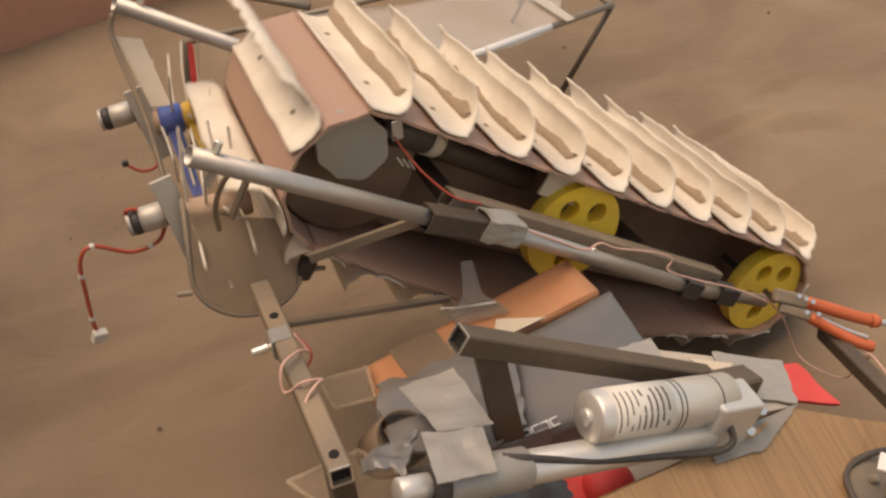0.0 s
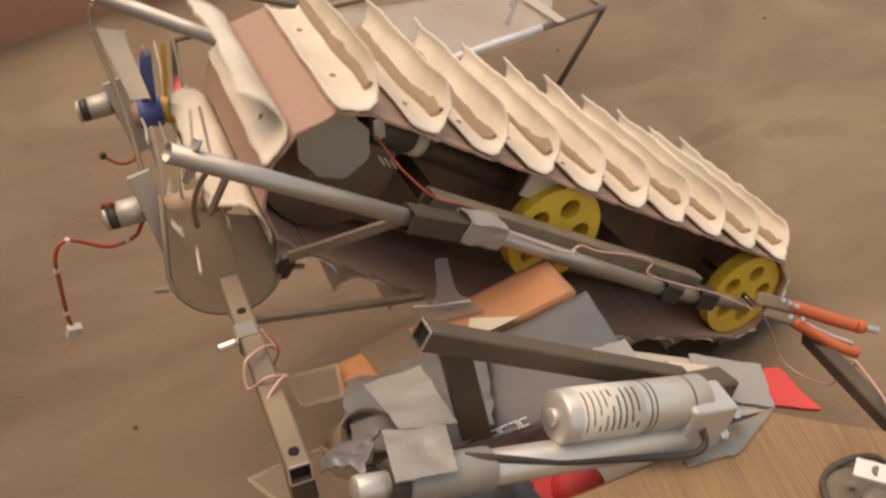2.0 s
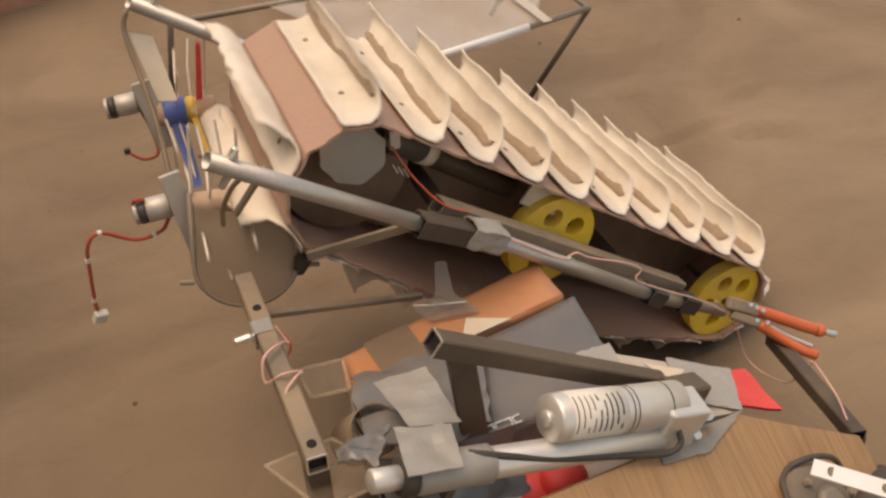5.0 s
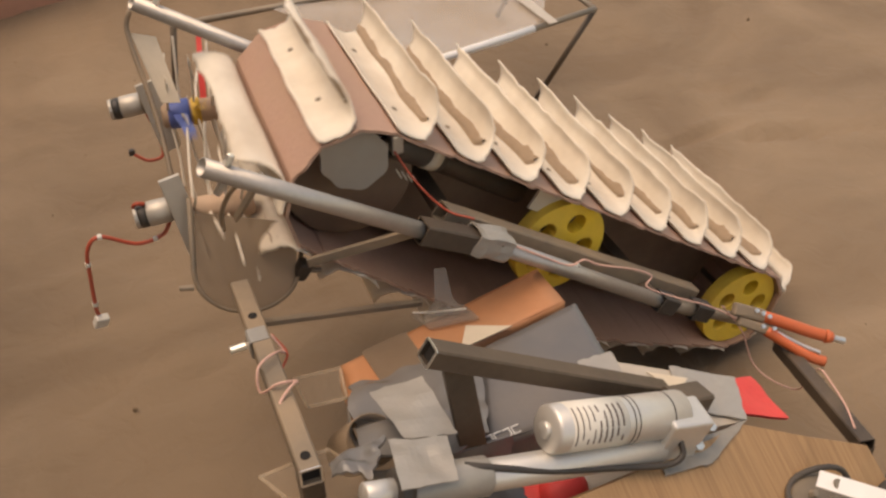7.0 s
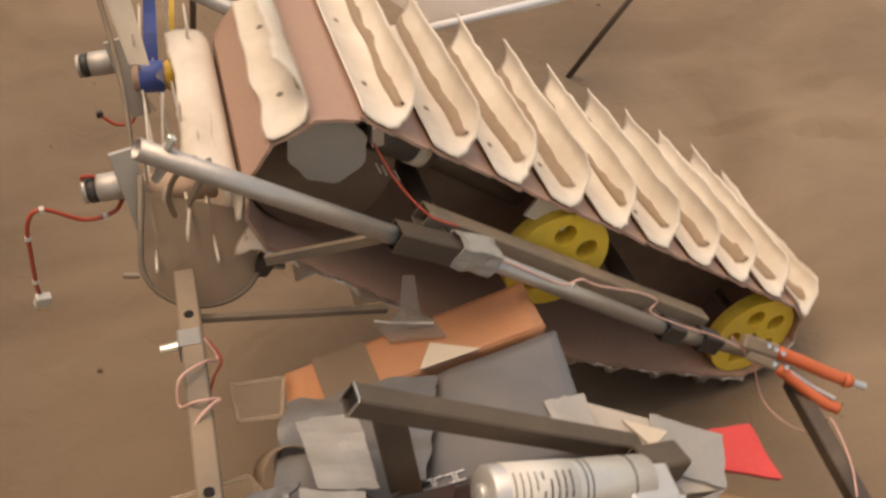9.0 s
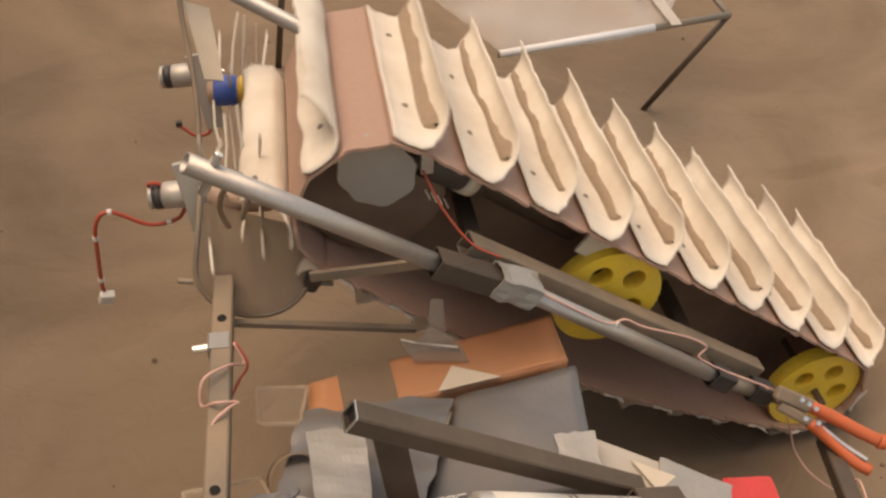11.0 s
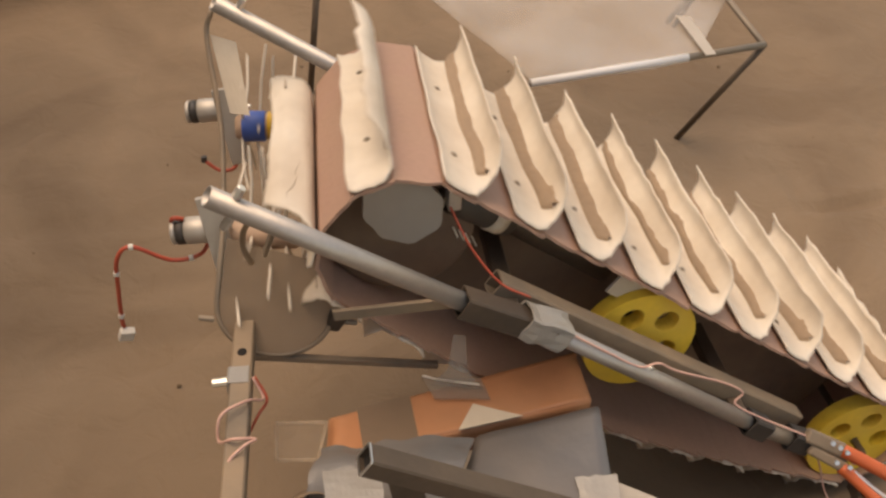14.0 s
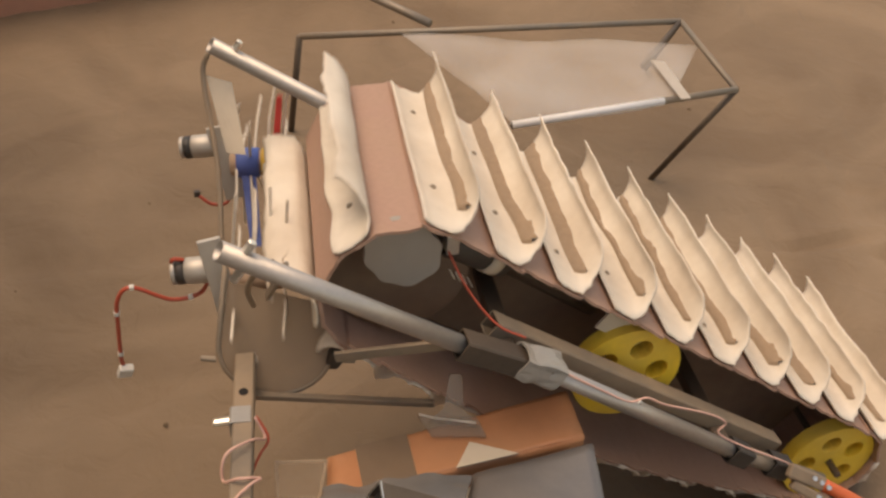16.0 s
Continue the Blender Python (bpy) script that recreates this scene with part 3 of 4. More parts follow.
    # far side conduit
    part("conduit", pipe(cv(0.493, 1.46, -0.440), cv(1.50, 1.46, -0.436), 0.0117), M_STEEL, conveyor, "bare galvanised steel conduit", True)
    part("bolt", cylinder(cv(0.526, 1.46, -0.430), cv(0.526, 1.46, -0.414), 0.0058, 0.005, 8, 0.001), M_BRIGHT, conveyor)
    # cross bars under the drum
    part("cross_bar", bar((0.296, 1.018, 0.546), cv(0.858, 0.985, -0.452), 0.006, 0.015, (0, 0, 1)), M_DUSTY, conveyor, "dusty flat steel bar")
    part("cross_bar", square_tube(cv(1.36, 0.965, -0.434), cv(1.36, 1.46, -0.434), 0.022), M_DARKSTEEL, conveyor)
    part("cross_bar", square_tube(cv(0.93, 0.965, -0.434), cv(0.93, 1.46, -0.434), 0.022), M_DARKSTEEL, conveyor)
    # wires
    red = curve_points((cv(0.806, S_NEAR + 0.02, -0.378), cv(0.85, 1.03, -0.400), cv(0.90, 1.00, -0.412), cv(0.940, 0.985, -0.405)), 6)
    part("wire", sweep(red, 0.0017, 6), M_WIRERED, conveyor, "red motor wire", True)
    run = curve_points((cv(1.00, 0.955, -0.412), cv(1.08, 0.955, -0.416), cv(1.135, 0.958, -0.418), cv(1.155, 0.958, -0.402), cv(1.20, 0.965, -0.405),
                        cv(1.29, 0.975, -0.398), cv(1.335, 0.975, -0.40), cv(1.335, 0.97, -0.418), cv(1.39, 0.962, -0.418), cv(1.50, 0.955, -0.412), cv(1.60, 0.94, -0.415)), 6)
    part("wire", sweep(run, 0.0016, 6), M_WIREPINK, conveyor, "pale pink wire along the conduit", True)


build_conveyor()


# ---- rotating tine brushes with their gear motors ----
def tine_brush(tan):
    th = thing("tine_brush", "spinning hub with long white wire tines and blue tape" if not tan else "tan spinning hub with long white wire tines", "brush", "tine brushes")
    part("hub", cylinder((-0.01, 0, 0), (0.085, 0, 0), 0.020, 0.019, 20, 0.003), M_HUB, th, "tan wooden hub", True)
    if not tan:
        part("tape_band", cylinder((0.0, 0, 0), (0.035, 0, 0), 0.0235, bevel=0.002), M_BLUE, th, "blue tape band", True)
        part("tape_band", cylinder((0.038, 0, 0), (0.052, 0, 0), 0.0225, bevel=0.002), M_YTAPE, th, "yellow tape band", True)
        for ang, x, w, l, m, lab in ((90, 0.060, 0.011, 0.125, M_RED, "red tape strip"), (210, 0.018, 0.022, 0.135, M_BLUE, "blue tape strip"), (190, 0.046, 0.010, 0.115, M_YTAPE, "yellow tape strip")):
            d = Vector((0, math.cos(radians(ang)), math.sin(radians(ang))))
            e = Vector((0, -d.z, d.y))
            c0, c1 = Vector((x, 0, 0)) + d * 0.018, Vector((x + 0.012, 0, 0)) + d * l
            wx = Vector((w / 2, 0, 0))
            part("streamer", sheet((c0 - wx, c0 + wx, c1 + wx * 0.7 + e * 0.012, c1 - wx * 0.8 + e * 0.012), 0.0016, 4, 8, 0.006, 22, x * 90), m, th, lab)
    rnd = random.Random(3 + tan)
    for k in range(16):
        a = 2 * math.pi * (k % 4) / 4 + 0.5 * (k // 4) + rnd.uniform(-0.1, 0.1)
        x = 0.002 + 0.022 * (k // 4) + rnd.uniform(-0.003, 0.003)
        l = rnd.uniform(0.105, 0.13)
        d = Vector((0, math.cos(a), math.sin(a)))
        part("tine", sweep((Vector((x, 0, 0)) + d * 0.018, Vector((x + 0.004, 0, 0)) + d * 0.07, Vector((x + rnd.uniform(0.0, 0.014), 0, 0)) + d * l), 0.0022, 6), M_WIREWHITE, th)
    return th


def gear_motor(at, name_label):
    th = thing("gear_motor", name_label, "motor", "gear motors")
    p = Vector(at)
    ax = Vector((1, -0.20, 0.12)).normalized()
    part("motor_body", cylinder(p + ax * 0.018, p + ax * 0.052, 0.0185, bevel=0.002), M_DUSTYALU, th, "silver motor can", True)
    part("encoder", cylinder(p + ax * 0.006, p + ax * 0.018, 0.0180, bevel=0.002), M_BLACK, th, "black encoder ring", True)
    part("end_cap", cylinder(p, p + ax * 0.006, 0.0175, bevel=0.001), M_DUSTYALU, th, "pale end cap", True)
    part("gearbox", cylinder(p + ax * 0.052, p + ax * 0.074, 0.0185, bevel=0.002), M_GREYSTEEL, th, "", True)
    part("shaft", cylinder(p + ax * 0.074, p + ax * 0.10, 0.004), M_BRIGHT, th)
    return th, p, ax


def build_rotor():
    n, pn, ax = gear_motor((0.112, 1.232, 0.537), "small silver gear motor with red wires and hanging white plug")
    # cable loop with a white plug
    q = curve_points((pn + Vector((0.045, -0.01, -0.016)), (0.142, 1.22, 0.503), (0.104, 1.22, 0.500), (0.057, 1.22, 0.529), (0.036, 1.22, 0.510), (0.030, 1.22, 0.460), (0.026, 1.22, 0.406), (0.027, 1.22, 0.392)), 6)
    part("cable", sweep(q, 0.0030, 7), M_WIRERED, n, "twisted red cable", True)
    for k in (8, 18, 27, 35):
        part("cable_tie", sweep((q[k] - (q[k + 1] - q[k]).normalized() * 0.003, q[k] + (q[k + 1] - q[k]).normalized() * 0.003), 0.0042, 7), M_LABEL, n)
    part("plug", block((0.020, 0.012, 0.022), (0, 0, 0), 0.002, pose(0.028, 1.22, 0.378, 20, 15, 10)), M_LABEL, n, "white plastic plug")
    part("cable", sweep(curve_points((pn + Vector((0.0, 0.0, 0.018)), pn + Vector((0.004, -0.005, 0.026)), pn + Vector((0.016, -0.004, 0.022))), 5), 0.003, 6), M_WIRERED, n)
    part("mount_plate", bar((0.163, 1.190, 0.618), (0.184, 1.158, 0.482), 0.030, 0.008, (-0.1, -0.8, 0.6)), M_DUSTYALU, n, "pale grey flat mounting plate")
    f, pf, ax = gear_motor((0.141, 1.537, 0.539), "small silver gear motor with a short red wire")
    q = curve_points((pf + Vector((0.055, -0.01, -0.015)), (0.205, 1.52, 0.49), (0.205, 1.50, 0.455), (0.180, 1.50, 0.450), (0.160, 1.51, 0.462)), 6)
    part("cable", sweep(q, 0.0028, 7), M_WIRERED, f, "red cable", True)
    part("plug", block((0.010, 0.008, 0.010), (0, 0, 0), 0.001, Matrix.Translation((0.157, 1.512, 0.466))), M_BLACK, f)
    part("mount_plate", bar((0.196, 1.485, 0.604), (0.215, 1.455, 0.490), 0.030, 0.008, (-0.1, -0.8, 0.6)), M_DUSTYALU, f, "pale grey flat mounting plate")
    # guard: a dusty hanging sheet with a dark strap round its lower rim
    g = thing("rotor_guard", "dusty clear guard sheet with a dark bent strap", "guard")
    c = Vector((0.232, 1.10, 0.500))
    xa, za = Vector((0.97, -0.17, -0.16)).normalized(), Vector((0.02, 0.50, 0.86)).normalized()
    arc = [(0.070 * math.cos(a), -0.002 + 0.060 * math.sin(a)) for a in [math.pi + math.pi * k / 16 for k in range(17)]]
    mm = oriented(xa, za, c)
    part("guard_sheet", prism(arc + [(0.070, 0.06), (-0.070, 0.08)], 0.003, mm), M_GUARD, g, "dusty see-through sheet")
    strap = [mm @ Vector((x * 1.05, y * 1.02, 0.0)) for x, y in arc]
    part("strap", sweep([mm @ Vector((-0.076, 0.10, 0))] + strap + [mm @ Vector((0.078, 0.02, 0))], 0.0038, 8), M_DUSTY, g, "dark bent strap", True)
    part("clamp", block((0.022, 0.018, 0.040), (0, 0, 0), 0.004, pose(*(mm @ Vector((0.078, -0.008, 0.0))), 20, 20, 0)), M_BLACK, g, "black clamp")
    for x, y in ((-0.074, -0.025), (0.086, -0.01)):
        p = mm @ Vector((x, y, 0))
        part("bolt", cylinder(p, p + xa * (0.02 if x > 0 else -0.02), 0.0042, 0.0036, 8, 0.001), M_GREYSTEEL, g)
    # side arm from the far conduit down to the guard, and hanging hooks
    arm = thing("side_arm", "grey flat steel arm beside the brushes", "arm")
    part("arm_bar", sweep(curve_points(((0.195, 1.47, 0.735), (0.185, 1.46, 0.70), (0.190, 1.37, 0.60), (0.178, 1.24, 0.50), (0.188, 1.16, 0.435)), 6), 0.004, 8), M_DUSTY, arm, "", True)
    part("arm_plate", sheet(((0.190, 1.47, 0.70), (0.225, 1.46, 0.69), (0.232, 1.39, 0.61), (0.205, 1.40, 0.61)), 0.004, 4, 4), M_CREAMPLATE, arm, "pale cream plate")
    part("hook", sweep(curve_points(((0.225, 0.972, 0.745), (0.205, 1.00, 0.705), (0.200, 1.05, 0.640), (0.208, 1.10, 0.575)), 6), 0.0035, 8), M_DUSTY, arm, "", True)
    part("hook", bar((0.240, 0.975, 0.735), (0.225, 1.09, 0.595), 0.010, 0.005, (1, 0, 0)), M_GREYSTEEL, arm)
    return n, f, g, arm


rotor_things = build_rotor()
brush_near, brush_far = tine_brush(True), tine_brush(False)
BRUSH_AT = {brush_near: (0.190, 1.195, 0.548), brush_far: (0.222, 1.470, 0.545)}

# ---- chassis ----
DECK = 0.43


def build_chassis():
    ch = thing("robot_chassis", "chassis of square steel tubes standing on the soil", "chassis")
    part("rail", square_tube((0.208, 1.050, 0.5095), (0.179, 0.691, 0.532), 0.0254), M_DUSTY, ch, "worn dusty square steel tube")
    # drilled holes as black discs, their shade painted on
    for p in ((0.2015, 0.970, 0.5285), (0.1805, 0.712, 0.5452)):
        part("drilled_hole_disc", cylinder((p[0], p[1], p[2] - 0.004), p, 0.0058, seg=16), M_VOID, ch, "black disc, its colour the shade in a drilled hole")
    part("tape_band", square_tube((0.197, 0.945, 0.516), (0.195, 0.918, 0.518), 0.0275), M_TAPE, ch, "silver tape band")
    part("leg", square_tube((0.180, 0.7045, 0.5185), (0.205, 0.722, 0.0), 0.0254, 0.002, (0, 1, 0)), M_DARKSTEEL, ch, "dark steel leg")
    for a, b in (((0.179, 0.691, 0.532), (0.208, 1.050, 0.5095)), ((0.322, 0.695, 0.656), (0.652, 0.684, 0.448))):
        a, b = Vector(a), Vector(b)
        d = (b - a).normalized()
        part("cut_rim", square_tube(a - d * 0.0006, a + d * 0.0008, 0.0260, 0.0024), M_BRIGHT, ch, "bright sawn rim of the tube")
        # black plug paints the shade inside the open tube end
        part("tube_shade_plug", bar(a + d * 0.006, a + d * 0.016, 0.0215, 0.0215), M_VOID, ch, "black plug, its colour the shade inside the tube")
    part("rail", square_tube((0.322, 0.695, 0.656), (0.652, 0.684, 0.448), 0.0254), M_DARKSTEEL, ch, "dark square steel tube with an open end")
    part("strut", bar((0.358, 0.705, 0.632), (0.383, 0.690, 0.450), 0.034, 0.008, (0, 1, 0)), M_DARKSTEEL, ch, "dark flat steel strut")
    part("cross_tube", square_tube((0.21, 1.005, 0.480), (0.45, 0.990, 0.435), 0.009), M_DUSTY, ch)
    part("cross_tube", square_tube((0.215, 0.715, 0.40), (0.88, 0.60, 0.30), 0.0254), M_DARKSTEEL, ch)
    for p in ((0.50, 0.90), (0.86, 0.62)):
        part("leg", square_tube((p[0], p[1], 0.36 if p[0] < 0.7 else 0.30), (p[0], p[1], -0.02), 0.0254), M_DARKSTEEL, ch, "dark steel leg")
    part("rail", square_tube((1.075, 0.870, 0.185), (1.011, 0.612, 0.226), 0.0254), M_DARKSTEEL, ch, "dark square steel tube")
    part("leg", square_tube((1.015, 0.620, 0.22), (1.015, 0.620, -0.03), 0.0254), M_DARKSTEEL, ch)
    for p, d in (((0.183, 0.950, 0.500), (-0.022, 0, 0)),):
        part("bolt", cylinder(p, Vector(p) + Vector(d), 0.0058, 0.005, 8, 0.001), M_BRIGHT, ch)
    # wires twined round the left rail
    tw = [(0.212, 0.930, 0.525), (0.222, 0.912, 0.505), (0.206, 0.885, 0.537), (0.176, 0.862, 0.545), (0.170, 0.845, 0.520), (0.188, 0.826, 0.545),
          (0.212, 0.830, 0.535), (0.200, 0.815, 0.545), (0.180, 0.800, 0.535), (0.180, 0.770, 0.520)]
    part("wire", sweep(curve_points(tw, 6), 0.0018, 6), M_WIREPINK, ch, "pale pink wire wound round the tube", True)
    tw = [(0.214, 0.935, 0.520), (0.226, 0.915, 0.500), (0.214, 0.900, 0.490), (0.200, 0.86, 0.50)]
    part("wire", sweep(curve_points(tw, 6), 0.0018, 6), M_WIRERED, ch, "red wire", True)
    w = [(0.977, 0.925, 0.268), (1.032, 0.92, 0.191), (1.056, 0.90, 0.121), (1.067, 0.86, 0.109), (1.091, 0.82, 0.111), (1.073, 0.79, 0.178), (1.063, 0.77, 0.222), (1.055, 0.735, 0.226), (1.029, 0.68, 0.240), (0.994, 0.63, 0.258)]
    part("wire", sweep(curve_points(w, 7), 0.0015, 6), M_WIREPINK, ch, "loose pale wire", True)
    # deck under boxes
    part("deck", sheet(((0.32, 0.62, 0.405), (0.585, 0.62, 0.395), (0.60, 0.90, 0.385), (0.33, 0.90, 0.39)), 0.008, 4, 4), M_BOARD, ch, "dusty deck board")


def crumpled_box(name, corners, z0, material, label, category, amp=0.004):
    th = thing(name, label, category)
    c = [Vector(p) for p in corners]
    bm = sheet(corners, 0.004, 14, 14, amp, 22, 2)
    part("top", bm, material, th, "", True)
    for k in range(4):
        a, b = c[k], c[(k + 1) % 4]
        part("side", sheet((a, b, Vector((b.x, b.y, z0)), Vector((a.x, a.y, z0))), 0.004, 10, 5, amp, 25, k), material, th, "", True)
    return th


def build_boxes():
    # grey box, part wrapped in plastic and taped
    bx = crumpled_box("equipment_box", ((0.478, 0.861, 0.440), (0.633, 0.868, 0.458), (0.606, 0.690, 0.452), (0.40, 0.700, 0.455)), 0.40, M_BOX, "dark grey box wrapped in plastic with a white logo", "box", 0.0015)
    for k in range(4):
        lg = pose(0.408 + 0.0125 * k, 0.704, 0.4600, 0, 0, 2)
        for size, at in (((0.0105, 0.0017, 0.0012), (0.0012, 0.0055, 0)), ((0.0105, 0.0017, 0.0012), (-0.0012, -0.0055, 0)), ((0.0016, 0.0095, 0.0012), (-0.0045 if k % 2 else 0.0045, 0, 0))):
            part("logo_bar", block(size, at, 0, lg), M_LOGO, bx, "white printed logo stroke")
    part("tape_strip", sheet(((0.575, 0.770, 0.4600), (0.625, 0.765, 0.4610), (0.612, 0.690, 0.4590), (0.572, 0.715, 0.4590)), 0.0012, 6, 6, 0.001, 60, 2, 0.05), M_TAPE, bx, "silver duct tape strip")
    # orange box behind it
    ob = crumpled_box("orange_box", ((0.300, 0.930, 0.425), (0.635, 0.978, 0.436), (0.632, 0.895, 0.440), (0.290, 0.860, 0.432)), 0.385, M_ORANGE, "flat orange box strapped with clear tape", "box", 0.001)
    part("tape_strip", sheet(((0.335, 0.938, 0.4310), (0.405, 0.947, 0.4330), (0.405, 0.868, 0.4390), (0.335, 0.862, 0.4380)), 0.0015, 5, 5, 0.001, 60, 1, 0.04), M_GUARD, ob, "dusty brown clear tape over the lid")
    part("card_triangle", prism(((0, 0), (0.085, 0.0), (0.030, 0.035)), 0.002, pose(0.455, 0.872, 0.4430, 0, 0, 6)), M_CREAMPLATE, ob, "torn tan cardboard corner")
    # crumpled wrap and tape on the left of the box
    wr = thing("plastic_wrap", "crumpled grey plastic wrap with silver tape over equipment", "plastic wrap")
    part("wrap", sheet(((0.283, 0.855, 0.470), (0.470, 0.850, 0.458), (0.400, 0.690, 0.490), (0.238, 0.692, 0.520)), 0.003, 34, 34, 0.020, 19, 4, 0.05), M_WRAP, wr, "crumpled grey plastic")
    part("wrap", sheet(((0.262, 0.640, 0.518), (0.391, 0.645, 0.496), (0.405, 0.600, 0.462), (0.296, 0.592, 0.470)), 0.003, 20, 16, 0.016, 24, 11, 0.08), M_WRAP, wr, "crumpled grey plastic")
    part("wrap_side", sheet(((0.245, 0.690, 0.500), (0.430, 0.690, 0.470), (0.440, 0.67, 0.38), (0.26, 0.67, 0.38)), 0.003, 22, 12, 0.014, 18, 6, 0.05), M_WRAP, wr)
    part("wrap_side", sheet(((0.275, 0.850, 0.455), (0.245, 0.690, 0.500), (0.255, 0.67, 0.38), (0.28, 0.85, 0.38)), 0.003, 18, 12, 0.014, 18, 7, 0.05), M_WRAP, wr)
    part("tape_strip", sheet(((0.282, 0.773, 0.538), (0.344, 0.757, 0.552), (0.337, 0.649, 0.566), (0.280, 0.665, 0.570)), 0.0015, 10, 10, 0.004, 34, 3, 0.03), M_TAPE, wr, "silver duct tape strip")
    part("tape_strip", sheet(((0.262, 0.669, 0.575), (0.321, 0.645, 0.574), (0.306, 0.586, 0.576), (0.243, 0.590, 0.592)), 0.0015, 10, 10, 0.004, 40, 5, 0.03), M_TAPE, wr, "silver duct tape strip")
    part("knot", sheet(((0.205, 0.700, 0.540), (0.266, 0.690, 0.558), (0.232, 0.640, 0.560), (0.195, 0.665, 0.548)), 0.003, 16, 16, 0.016, 40, 9, 0.1), M_WRAP, wr, "twisted end of grey plastic")
    # tape-covered board and plywood side
    bd = thing("deck_board", "pale board partly covered with silver duct tape", "board")
    part("board", sheet(((0.612, 0.784, 0.430), (0.778, 0.690, 0.399), (0.742, 0.622, 0.403), (0.590, 0.635, 0.430)), 0.012, 6, 6), M_BOARD, bd, "pale grey board")
    part("tape_strip", sheet(((0.706, 0.738, 0.4215), (0.784, 0.690, 0.4085), (0.744, 0.618, 0.4145), (0.672, 0.665, 0.4260)), 0.0018, 10, 10, 0.003, 40, 1, 0.04), M_TAPE, bd, "silver duct tape")
    part("wood_patch", prism(((0, 0), (0.05, -0.028), (0.02, -0.045)), 0.002, pose(0.665, 0.735, 0.4300, 4, 8, 0)), M_CREAMPLATE, bd, "bare tan wood")
    pl = thing("plywood_panel", "curved plywood side panel with bare wood grain", "panel")
    top = [(0.733, 0.612, 0.418), (0.830, 0.585, 0.372), (0.928, 0.562, 0.327)]
    side = [(0.733, 0.612, 0.418), (0.640, 0.595, 0.443), (0.500, 0.577, 0.470), (0.340, 0.566, 0.492)]
    outline = [Vector(p) for p in side[::-1]] + [Vector(p) for p in top[1:]]
    low = [Vector((0.945, 0.50, 0.27)), Vector((0.80, 0.462, 0.30)), Vector((0.70, 0.44, 0.33)), Vector((0.56, 0.44, 0.37)), Vector((0.36, 0.46, 0.43))]
    bm = bmesh.new()
    ring = [bm.verts.new(p) for p in outline + low]
    f = bm.faces.new(ring)
    g = bmesh.ops.extrude_face_region(bm, geom=[f])
    bmesh.ops.translate(bm, vec=(0.004, 0.009, -0.010), verts=[v for v in g["geom"] if isinstance(v, bmesh.types.BMVert)])
    bmesh.ops.triangulate(bm, faces=bm.faces[:])
    part("panel", bm, M_PLY, pl, "bare plywood")
    part("leg", square_tube((0.62, 0.50, 0.36), (0.62, 0.50, -0.02), 0.0254), M_DARKSTEEL, pl)
    part("tape_patch", sheet(((0.586, 0.597, 0.4545), (0.742, 0.616, 0.4180), (0.650, 0.572, 0.4305), (0.574, 0.570, 0.4500)), 0.0016, 8, 8, 0.001, 40, 8, 0.06), M_DARKTAPE, pl, "grey tape folded over the panel's edge")
    # red marker flag and red cup
    fl = part("marker_flag", sheet(((0.815, 0.745, 0.335), (0.905, 0.770, 0.275), (0.893, 0.672, 0.285), (0.800, 0.690, 0.325)), 0.006, 8, 8, 0.004, 20, 3), M_RED, None)
    tagged(fl, "bright red folded cloth marker beside the board", "cloth")
    cup = thing("red_cap", "red round plastic cap under the actuator", "cap")
    part("dome", cylinder((0.475, 0.632, 0.36), (0.472, 0.628, 0.430), 0.036, 0.030, 24, 0.012), M_RED, cup, "", True)
    part("rim", cylinder((0.440, 0.640, 0.395), (0.438, 0.637, 0.410), 0.030, 0.028, 24, 0.004), M_RED, cup, "", True)


